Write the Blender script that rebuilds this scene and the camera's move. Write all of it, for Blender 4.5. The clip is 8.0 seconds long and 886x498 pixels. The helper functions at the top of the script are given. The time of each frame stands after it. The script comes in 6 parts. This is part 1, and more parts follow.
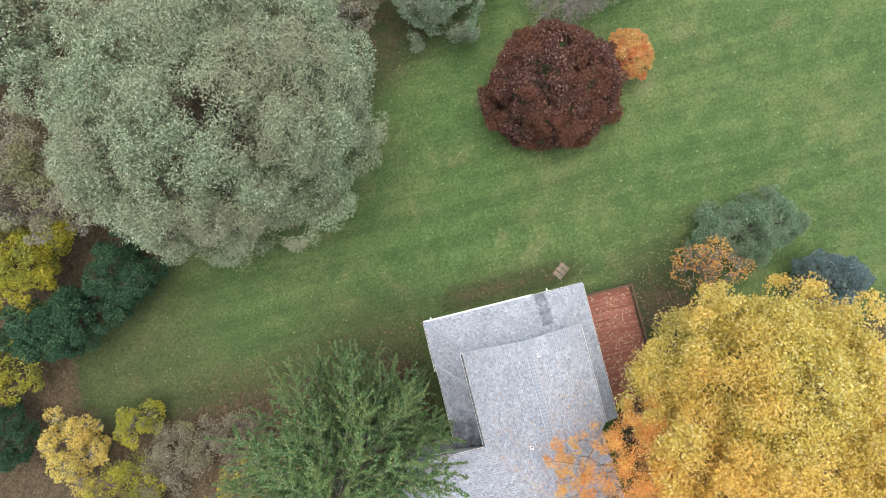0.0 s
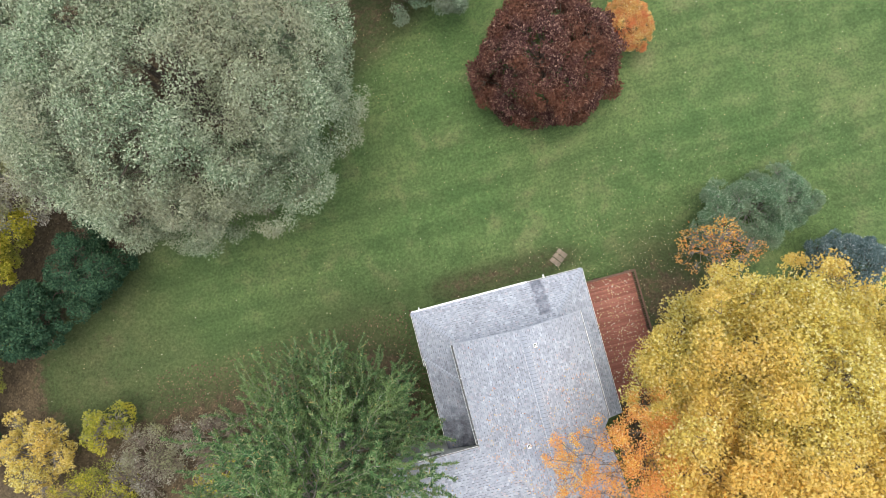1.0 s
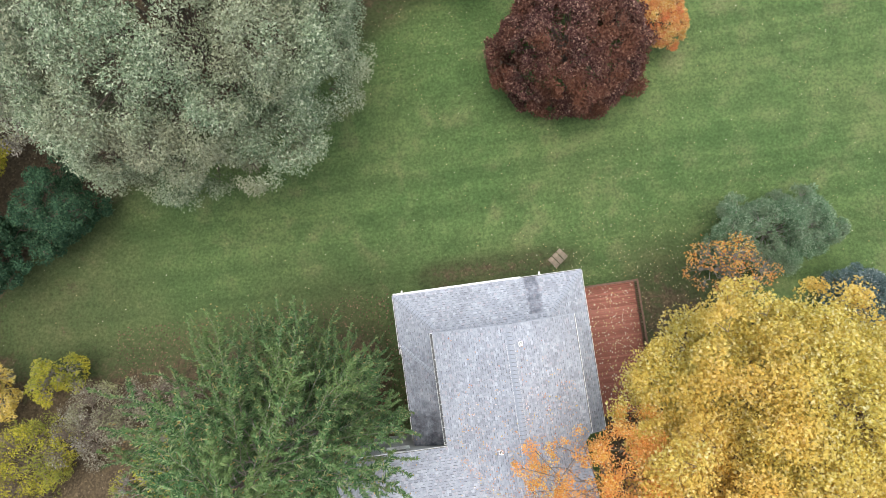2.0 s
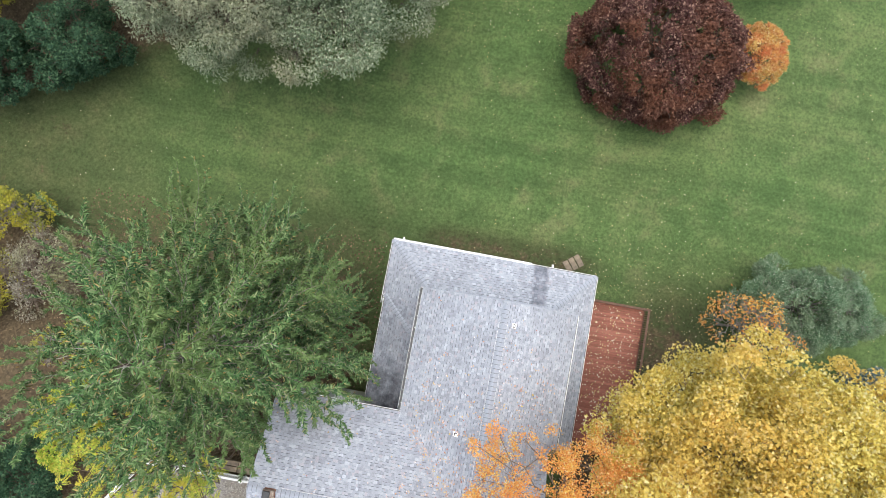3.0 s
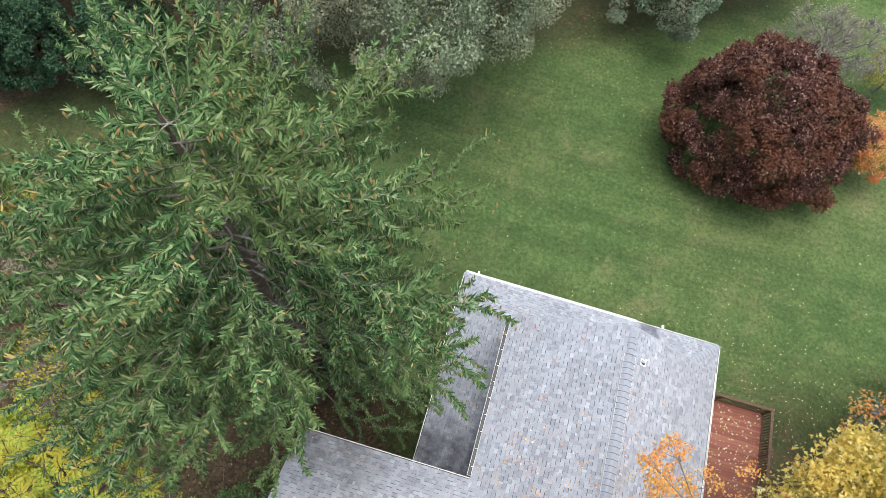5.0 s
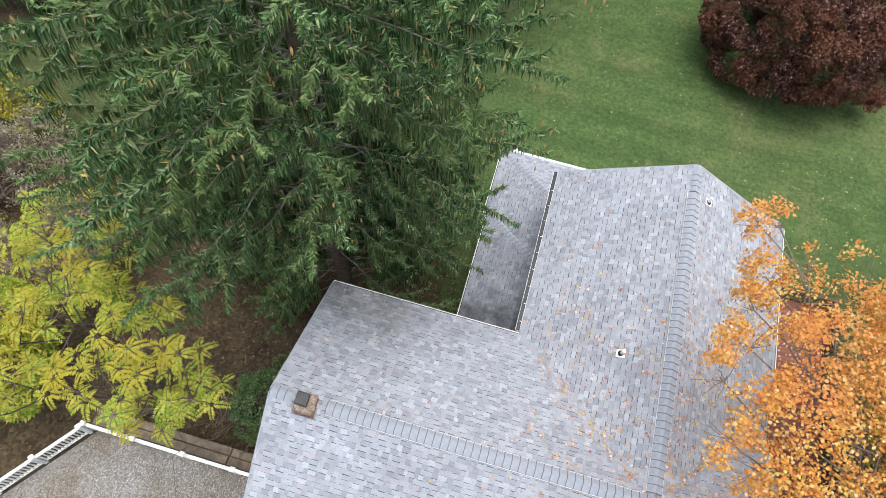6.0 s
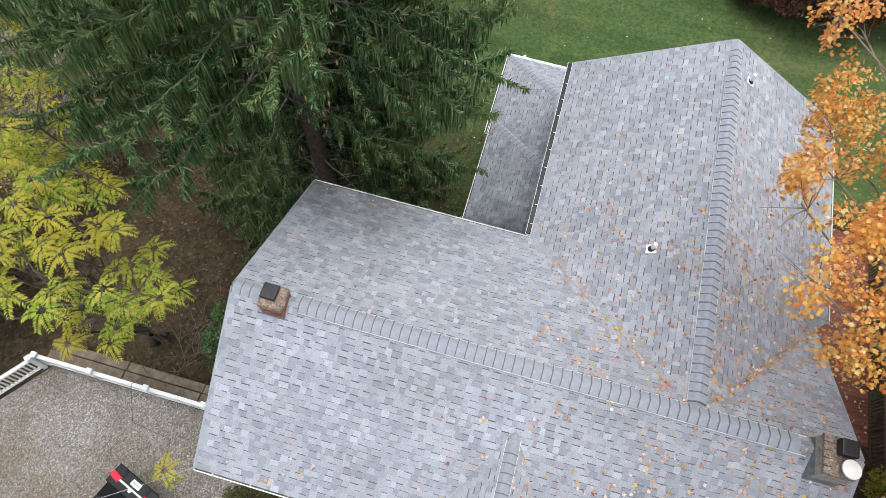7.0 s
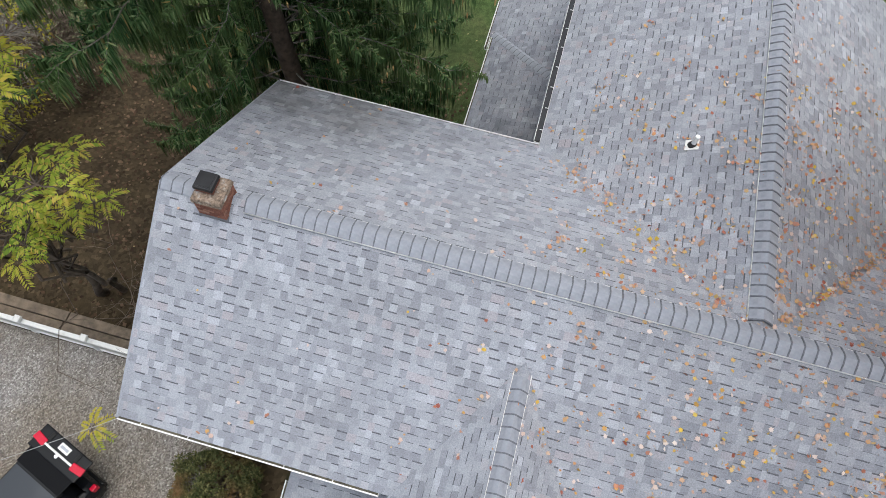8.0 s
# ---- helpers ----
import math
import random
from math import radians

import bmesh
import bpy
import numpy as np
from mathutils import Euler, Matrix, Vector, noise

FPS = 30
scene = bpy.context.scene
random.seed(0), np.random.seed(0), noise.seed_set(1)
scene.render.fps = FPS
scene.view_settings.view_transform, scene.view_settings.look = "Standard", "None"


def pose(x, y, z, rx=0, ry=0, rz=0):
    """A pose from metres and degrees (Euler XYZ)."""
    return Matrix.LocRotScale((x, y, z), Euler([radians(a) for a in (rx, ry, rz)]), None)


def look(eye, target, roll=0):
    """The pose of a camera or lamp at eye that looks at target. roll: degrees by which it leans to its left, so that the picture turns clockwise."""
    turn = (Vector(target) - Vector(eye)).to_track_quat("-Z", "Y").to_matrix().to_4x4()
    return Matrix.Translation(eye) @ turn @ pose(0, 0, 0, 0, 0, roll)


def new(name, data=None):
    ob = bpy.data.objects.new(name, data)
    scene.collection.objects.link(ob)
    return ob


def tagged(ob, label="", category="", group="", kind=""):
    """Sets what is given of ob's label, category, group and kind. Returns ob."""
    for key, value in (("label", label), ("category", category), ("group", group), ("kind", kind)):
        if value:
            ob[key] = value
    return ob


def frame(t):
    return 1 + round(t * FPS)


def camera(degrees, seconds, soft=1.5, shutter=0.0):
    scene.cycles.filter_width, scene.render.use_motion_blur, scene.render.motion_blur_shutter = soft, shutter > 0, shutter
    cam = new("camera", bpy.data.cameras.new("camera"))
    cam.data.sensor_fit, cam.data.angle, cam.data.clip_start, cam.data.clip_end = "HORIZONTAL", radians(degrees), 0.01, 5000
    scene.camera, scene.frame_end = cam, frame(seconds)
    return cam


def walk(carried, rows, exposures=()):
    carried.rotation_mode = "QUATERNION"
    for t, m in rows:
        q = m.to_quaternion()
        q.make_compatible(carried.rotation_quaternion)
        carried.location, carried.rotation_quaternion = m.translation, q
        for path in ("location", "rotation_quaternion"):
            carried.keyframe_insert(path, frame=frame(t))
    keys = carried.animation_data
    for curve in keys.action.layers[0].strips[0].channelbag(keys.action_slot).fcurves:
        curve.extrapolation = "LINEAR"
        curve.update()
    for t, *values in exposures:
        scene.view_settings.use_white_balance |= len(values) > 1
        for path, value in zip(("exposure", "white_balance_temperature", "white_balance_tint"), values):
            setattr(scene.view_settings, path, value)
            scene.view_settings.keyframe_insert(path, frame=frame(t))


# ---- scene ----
cam = camera(67.6, 8.0, soft=0.8)
PATH = [
    (0, (0.945, 10.438, 43.294), (0.921, 10.56, 41.298), -25.2),
    (0.5, (1.209, 9.766, 41.654), (1.185, 9.894, 39.658), -25.0),
    (1, (1.213, 9.292, 39.886), (1.198, 9.423, 37.89), -21.4),
    (1.5, (1.464, 8.721, 38.257), (1.447, 8.861, 36.261), -22.2),
    (1.7, (1.663, 8.491, 37.772), (1.64, 8.632, 35.777), -22.8),
    (2.8, (1.181, 5.843, 33.701), (1.168, 6.03, 31.71), 4.5),
    (3, (0.885, 5.19, 33.233), (0.869, 5.376, 31.242), 5.6),
    (3.5, (-0.414, 2.972, 31.024), (-0.404, 3.181, 29.035), 17.3),
    (4, (-1.504, 1.668, 28.657), (-1.487, 1.944, 26.676), 19.0),
    (4.2, (-1.82, 1.324, 27.934), (-1.838, 1.734, 25.976), 13.2),
    (5.3, (-2.023, -3.894, 22.746), (-2.139, -3.068, 20.928), 9.0),
    (5.5, (-1.839, -4.712, 22.127), (-1.969, -3.899, 20.304), 7.6),
    (6, (-1.559, -6.98, 19.706), (-1.698, -6.143, 17.895), 7.0),
    (6.5, (-1.145, -7.961, 17.554), (-1.297, -7.12, 15.746), 5.9),
    (7, (-0.803, -8.208, 15.872), (-0.957, -7.381, 14.057), 5.5),
    (7.5, (-0.46, -8.481, 14.028), (-0.619, -7.652, 12.215), 5.0),
    (8, (-0.293, -8.623, 12.184), (-0.454, -7.79, 10.373), 4.9),
]
walk(cam, [(t, look(eye, target, roll)) for t, eye, target, roll in PATH], [(0.0, 1.0, 6500, 6.5), (3.0, 1.03, 6500, 6.5), (4.0, 0.9, 6500, 6.5), (5.5, 1.06, 6500, 6.5), (6.5, 0.86, 6500, 6.5), (7.0, 0.78, 6500, 6.5), (8.0, 0.50, 6500, 6.5)])

# ---- light: an overcast autumn day ----
SUN_EL, SUN_ROT = 87.0, 25.0
world = bpy.data.worlds.new("sky")
scene.world = world
world.use_nodes = True
wt = world.node_tree
sky = wt.nodes.new("ShaderNodeTexSky")
sky.sky_type = "NISHITA"
sky.sun_disc = False
sky.sun_elevation, sky.sun_rotation = radians(SUN_EL), radians(SUN_ROT)
sky.air_density, sky.dust_density, sky.ozone_density = 1.0, 4.0, 1.0
veil = wt.nodes.new("ShaderNodeHueSaturation")
veil.inputs["Saturation"].default_value = 0.6
wt.links.new(sky.outputs[0], veil.inputs["Color"])
wt.links.new(veil.outputs[0], wt.nodes["Background"].inputs[0])
wt.nodes["Background"].inputs[1].default_value = 0.15
sun = new("sun", bpy.data.lights.new("sun", "SUN"))
sun.data.energy, sun.data.angle, sun.data.color = 0.9, radians(60), (1.0, 0.995, 0.985)
az = radians(SUN_ROT)
sun.matrix_world = look((0, 0, 60), (-60 * math.sin(az) / math.tan(radians(SUN_EL)), -60 * math.cos(az) / math.tan(radians(SUN_EL)), 0))

# ---- small tools ----
R = np.random.RandomState(7)
RND = random.Random(11)


def sm(a, b, v):
    """Smooth step from a to b, for numbers or arrays."""
    k = np.clip((np.asarray(v, float) - a) / (b - a), 0, 1)
    return k * k * (3 - 2 * k)


def mesh_from(name, V, F, mats, idx=None, smooth=False):
    """A mesh out of vertices and faces (an array, or a list of lists)."""
    me = bpy.data.meshes.new(name)
    V = np.asarray(V, np.float32)
    if isinstance(F, np.ndarray):
        k = F.shape[1]
        me.vertices.add(len(V))
        me.vertices.foreach_set("co", V.ravel())
        me.loops.add(F.size)
        me.loops.foreach_set("vertex_index", F.astype(np.int32).ravel())
        me.polygons.add(len(F))
        me.polygons.foreach_set("loop_start", np.arange(0, F.size, k, dtype=np.int32))
        me.polygons.foreach_set("loop_total", np.full(len(F), k, dtype=np.int32))
        me.update(calc_edges=True)
    else:
        me.from_pydata([tuple(map(float, v)) for v in V], [], F)
    for m in (mats if isinstance(mats, (list, tuple)) else [mats]):
        me.materials.append(m)
    if idx is not None:
        me.polygons.foreach_set("material_index", np.asarray(idx, np.int32))
    if smooth:
        me.polygons.foreach_set("use_smooth", np.ones(len(me.polygons), bool))
    me.update()
    return me


def put(name, me, parent=None, label=""):
    ob = new(name, me)
    if parent is not None:
        ob.parent = parent
    if label:
        ob["label"] = label
    return ob


def part(name, bm, material, parent, label=""):
    """Links a bmesh as one mesh under a thing or a part."""
    me = bpy.data.meshes.new(name)
    bmesh.ops.recalc_face_normals(bm, faces=bm.faces)
    bm.to_mesh(me)
    bm.free()
    me.materials.append(material)
    return put(name, me, parent, label)


def thing(name, at=(0, 0, 0), label="", category="", group="", kind="", turn=0.0):
    e = new(name)
    e.matrix_world = pose(*at, 0, 0, turn)
    return tagged(e, label, category, group, kind)


def box(bm, c, s, m=None, bevel=0.0, taper=1.0):
    """A box at centre c with sides s; m turns it; taper narrows its top."""
    g = bmesh.ops.create_cube(bm, size=1.0)["verts"]
    for v in g:
        k = taper if v.co.z > 0 else 1.0
        v.co = Vector((v.co.x * s[0] * k, v.co.y * s[1] * k, v.co.z * s[2]))
        v.co = (m @ v.co if m else v.co) + Vector(c)
    if bevel:
        es = list({e for v in g for e in v.link_edges})
        bmesh.ops.bevel(bm, geom=es, offset=bevel, segments=2, profile=0.6, affect="EDGES")
    return bm


def cyl(bm, a, b, r1, r2=None, n=12):
    a, b = Vector(a), Vector(b)
    d = b - a
    m = Matrix.Translation((a + b) / 2) @ d.to_track_quat("Z", "Y").to_matrix().to_4x4()
    bmesh.ops.create_cone(bm, cap_ends=True, segments=n, radius1=r1, radius2=r1 if r2 is None else r2, depth=d.length, matrix=m)
    return bm


def prism(bm, pts, up):
    """A slab with the outline pts (3D, one plane), thick by the vector up."""
    lo = [bm.verts.new(p) for p in pts]
    hi = [bm.verts.new(Vector(p) + Vector(up)) for p in pts]
    bm.faces.new(lo[::-1])
    bm.faces.new(hi)
    for i in range(len(pts)):
        j = (i + 1) % len(pts)
        bm.faces.new((lo[i], lo[j], hi[j], hi[i]))
    return bm


def tubes(paths, n=6):
    """Tapered tubes along polylines [(points, radii)] -> vertices, quads."""
    VV, FF, off = [], [], 0
    ang = np.linspace(0, 2 * np.pi, n, endpoint=False)
    for pts, rad in paths:
        p = np.asarray(pts, float)
        d = np.gradient(p, axis=0)
        d /= np.linalg.norm(d, axis=1, keepdims=True) + 1e-9
        ref = np.where(np.abs(d[:, 2:3]) > 0.9, np.array([[1.0, 0, 0]]), np.array([[0, 0, 1.0]]))
        a = np.cross(d, ref)
        a /= np.linalg.norm(a, axis=1, keepdims=True) + 1e-9
        b = np.cross(d, a)
        r = np.asarray(rad, float)[:, None, None]
        ring = p[:, None, :] + r * (np.cos(ang)[None, :, None] * a[:, None, :] + np.sin(ang)[None, :, None] * b[:, None, :])
        k = len(p)
        VV.append(ring.reshape(-1, 3))
        i, j = np.meshgrid(np.arange(k - 1), np.arange(n), indexing="ij")
        j2 = (j + 1) % n
        FF.append(np.stack([i * n + j, i * n + j2, (i + 1) * n + j2, (i + 1) * n + j], -1).reshape(-1, 4) + off)
        off += k * n
    return np.concatenate(VV), np.concatenate(FF)


def unit(v):
    return v / (np.linalg.norm(v, axis=-1, keepdims=True) + 1e-9)


def leaf_quads(P, axis, normal, length, width):
    """One folded diamond leaf a point: stem end, two sides, tip."""
    a = unit(axis)
    s = unit(np.cross(normal, a))
    n = np.cross(a, s)
    L, W = length[:, None], width[:, None]
    V = np.stack([P, P + a * L * 0.45 + s * W * 0.5 + n * W * 0.12, P + a * L, P + a * L * 0.45 - s * W * 0.5 + n * W * 0.12], 1).reshape(-1, 3)
    F = np.arange(len(P) * 4).reshape(-1, 4)
    return V, F


def leaf_blades(P, axis, normal, length, width):
    """Far leaves: one pointed blade a point."""
    a = unit(axis)
    sv = unit(np.cross(normal, a)) * width[:, None] * 0.5
    V = np.stack([P + sv, P + a * length[:, None], P - sv], 1).reshape(-1, 3)
    return V, np.arange(len(P) * 3).reshape(-1, 3)


STAR = np.array([(0, 0), (0.30, 0.02), (0.24, 0.20), (0.52, 0.42), (0.26, 0.52), (0.34, 0.74), (0.13, 0.70), (0, 1.0),
                 (-0.13, 0.70), (-0.34, 0.74), (-0.26, 0.52), (-0.52, 0.42), (-0.24, 0.20), (-0.30, 0.02)])


def leaf_stars(P, axis, normal, length):
    """Lobed maple leaves, one 14-sided face each, slightly cupped."""
    a = unit(axis)
    s = unit(np.cross(normal, a))
    n = np.cross(a, s)
    L = length[:, None, None]
    V = P[:, None, :] + L * (STAR[None, :, 0:1] * s[:, None, :] + STAR[None, :, 1:2] * a[:, None, :] + 0.35 * (STAR[None, :, 0:1] ** 2) * n[:, None, :])
    return V.reshape(-1, 3), np.arange(len(P) * 14).reshape(-1, 14)


# ---- materials ----
def mat(name, rough=0.8, metal=0.0):
    m = bpy.data.materials.new(name)
    m.use_nodes = True
    nt = m.node_tree
    b = nt.nodes["Principled BSDF"]
    b.inputs["Roughness"].default_value, b.inputs["Metallic"].default_value = rough, metal
    return m, nt, b


def nd(nt, kind, **kw):
    n = nt.nodes.new(kind)
    for k, v in kw.items():
        if k == "scale":
            n.inputs["Scale"].default_value = v
        elif k == "detail":
            n.inputs["Detail"].default_value = v
        elif k == "rough":
            n.inputs["Roughness"].default_value = v
    return n


def ramp(nt, src, stops):
    r = nt.nodes.new("ShaderNodeValToRGB")
    e = r.color_ramp.elements
    while len(e) < len(stops):
        e.new(0.5)
    for el, (p, c) in zip(e, stops):
        el.position, el.color = p, (*c, 1.0)
    nt.links.new(src, r.inputs[0])
    return r.outputs[0]


def mixc(nt, fac, a, b, mode="MIX"):
    m = nt.nodes.new("ShaderNodeMix")
    m.data_type, m.blend_type = "RGBA", mode
    for sock, v in ((m.inputs[0], fac), (m.inputs[6], a), (m.inputs[7], b)):
        if isinstance(v, (int, float)):
            sock.default_value = v
        elif isinstance(v, tuple):
            sock.default_value = (*v, 1.0)
        else:
            nt.links.new(v, sock)
    return m.outputs[2]


def coords(nt, which="Object"):
    return nt.nodes.new("ShaderNodeTexCoord").outputs[which]


def noise_tex(nt, scale, detail=4.0, rough=0.55, vec=None):
    n = nd(nt, "ShaderNodeTexNoise", scale=scale, detail=detail, rough=rough)
    nt.links.new(vec if vec is not None else coords(nt), n.inputs["Vector"])
    return n.outputs[0]


def bump(nt, b, h, strength=0.4, dist=0.02):
    n = nt.nodes.new("ShaderNodeBump")
    n.inputs["Strength"].default_value, n.inputs["Distance"].default_value = strength, dist
    nt.links.new(h, n.inputs["Height"])
    nt.links.new(n.outputs[0], b.inputs["Normal"])


def leaf_mat(name, stops, scale=0.5, through_light=0.3, sec=None):
    """Leaves: a colour for each island, patches of a second colour over metres."""
    m, nt, b = mat(name, 0.6)
    geo = nt.nodes.new("ShaderNodeNewGeometry")
    c = ramp(nt, geo.outputs["Random Per Island"], stops)
    if sec:
        n = noise_tex(nt, scale, 2.0)
        f = ramp(nt, n, [(0.42, (0, 0, 0)), (0.62, (1, 1, 1))])
        c = mixc(nt, f, c, mixc(nt, 0.75, c, sec))
    nt.links.new(c, b.inputs["Base Color"])
    b.inputs["Specular IOR Level"].default_value = 0.12
    tr = nt.nodes.new("ShaderNodeBsdfTranslucent")
    nt.links.new(c, tr.inputs["Color"])
    mx = nt.nodes.new("ShaderNodeMixShader")
    mx.inputs[0].default_value = through_light
    nt.links.new(b.outputs[0], mx.inputs[1])
    nt.links.new(tr.outputs[0], mx.inputs[2])
    nt.links.new(mx.outputs[0], nt.nodes["Material Output"].inputs[0])
    return m


def plain(name, col, rough=0.7, metal=0.0, var=0.15, scale=6.0, grain=60.0, bumpy=0.15, dirt=None, spec=None):
    """A painted or natural surface: broad blotches, fine grain, light relief."""
    m, nt, b = mat(name, rough, metal)
    lo = tuple(c * (1 - var) for c in col)
    hi = tuple(min(1, c * (1 + var)) for c in col)
    c = ramp(nt, noise_tex(nt, scale, 5.0), [(0.3, lo), (0.7, hi)])
    if dirt:
        f = ramp(nt, noise_tex(nt, scale * 0.35, 6.0, 0.7), [(0.52, (0, 0, 0)), (0.72, (1, 1, 1))])
        c = mixc(nt, f, c, dirt)
    nt.links.new(c, b.inputs["Base Color"])
    if bumpy:
        bump(nt, b, noise_tex(nt, grain, 3.0), bumpy, 0.01)
    if spec is not None:
        b.inputs["Specular IOR Level"].default_value = spec
    return m


def shingle_mat(name):
    m, nt, b = mat(name, 0.92)
    geo = nt.nodes.new("ShaderNodeNewGeometry")
    obi = nt.nodes.new("ShaderNodeObjectInfo")
    add = nt.nodes.new("ShaderNodeMath")
    add.operation = "ADD"
    nt.links.new(geo.outputs["Random Per Island"], add.inputs[0])
    nt.links.new(obi.outputs["Random"], add.inputs[1])
    fr = nt.nodes.new("ShaderNodeMath")
    fr.operation = "FRACT"
    nt.links.new(add.outputs[0], fr.inputs[0])
    c = ramp(nt, fr.outputs[0], [(0.0, (0.268, 0.284, 0.320)), (0.3, (0.322, 0.340, 0.380)), (0.65, (0.362, 0.382, 0.424)), (0.84, (0.388, 0.405, 0.447)), (0.90, (0.380, 0.362, 0.392)), (0.94, (0.41, 0.43, 0.475)), (1.0, (0.45, 0.474, 0.522))])
    pos = geo.outputs["Position"]
    speck = ramp(nt, noise_tex(nt, 42.0, 5.0, 0.8, pos), [(0.3, (0.66, 0.66, 0.66)), (0.7, (1.30, 1.30, 1.30))])
    c = mixc(nt, 1.0, c, speck, "MULTIPLY")
    blot = ramp(nt, noise_tex(nt, 0.7, 5.0, 0.6, pos), [(0.35, (0.88, 0.87, 0.87)), (0.7, (1.06, 1.06, 1.07))])
    c = mixc(nt, 1.0, c, blot, "MULTIPLY")
    # algae streaks: along the shaded eave, below the rake; inner corner with painted shade
    sep = nt.nodes.new("ShaderNodeSeparateXYZ")
    nt.links.new(pos, sep.inputs[0])

    def span(axis, a, b_, c_, d):
        mr = nt.nodes.new("ShaderNodeMapRange")
        mr.interpolation_type = "SMOOTHSTEP"
        mr.inputs[1].default_value, mr.inputs[2].default_value = a, b_
        nt.links.new(sep.outputs[axis], mr.inputs[0])
        mr2 = nt.nodes.new("ShaderNodeMapRange")
        mr2.interpolation_type = "SMOOTHSTEP"
        mr2.inputs[1].default_value, mr2.inputs[2].default_value = d, c_
        nt.links.new(sep.outputs[axis], mr2.inputs[0])
        mu = nt.nodes.new("ShaderNodeMath")
        mu.operation = "MULTIPLY"
        nt.links.new(mr.outputs[0], mu.inputs[0])
        nt.links.new(mr2.outputs[0], mu.inputs[1])
        return mu.outputs[0]

    def both(a, b_):
        mu = nt.nodes.new("ShaderNodeMath")
        mu.operation = "MULTIPLY"
        nt.links.new(a, mu.inputs[0])
        nt.links.new(b_, mu.inputs[1])
        return mu.outputs[0]

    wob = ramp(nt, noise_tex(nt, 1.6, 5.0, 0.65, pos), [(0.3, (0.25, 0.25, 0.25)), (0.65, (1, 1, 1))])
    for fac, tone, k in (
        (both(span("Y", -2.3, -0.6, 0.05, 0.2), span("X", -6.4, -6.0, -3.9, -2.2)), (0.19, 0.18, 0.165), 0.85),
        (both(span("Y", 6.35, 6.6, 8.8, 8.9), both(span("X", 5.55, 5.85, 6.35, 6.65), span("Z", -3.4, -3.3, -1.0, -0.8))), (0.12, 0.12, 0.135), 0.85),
        # low west roof: algae, and the spruce's shade worked into the tone
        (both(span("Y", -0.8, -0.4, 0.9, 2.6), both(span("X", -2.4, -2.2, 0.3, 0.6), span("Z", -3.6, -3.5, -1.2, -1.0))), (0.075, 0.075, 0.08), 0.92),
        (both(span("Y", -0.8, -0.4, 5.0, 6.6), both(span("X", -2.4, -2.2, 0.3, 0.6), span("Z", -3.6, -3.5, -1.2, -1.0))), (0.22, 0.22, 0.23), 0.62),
        # broad patch that darkens the lower south slope towards its east end
        (both(span("Y", -8.3, -8.0, -6.4, -4.5), span("X", 1.2, 5.0, 7.4, 7.6)), (0.20, 0.205, 0.22), 0.62),
    ):
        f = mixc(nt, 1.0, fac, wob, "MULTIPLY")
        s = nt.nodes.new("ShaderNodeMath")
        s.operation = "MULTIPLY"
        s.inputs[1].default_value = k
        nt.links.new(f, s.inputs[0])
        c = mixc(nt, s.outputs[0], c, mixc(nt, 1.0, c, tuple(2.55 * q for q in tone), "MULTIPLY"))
    nt.links.new(c, b.inputs["Base Color"])
    b.inputs["Specular IOR Level"].default_value = 0.3
    bump(nt, b, noise_tex(nt, 160.0, 2.0, 0.6, pos), 0.5, 0.006)
    return m


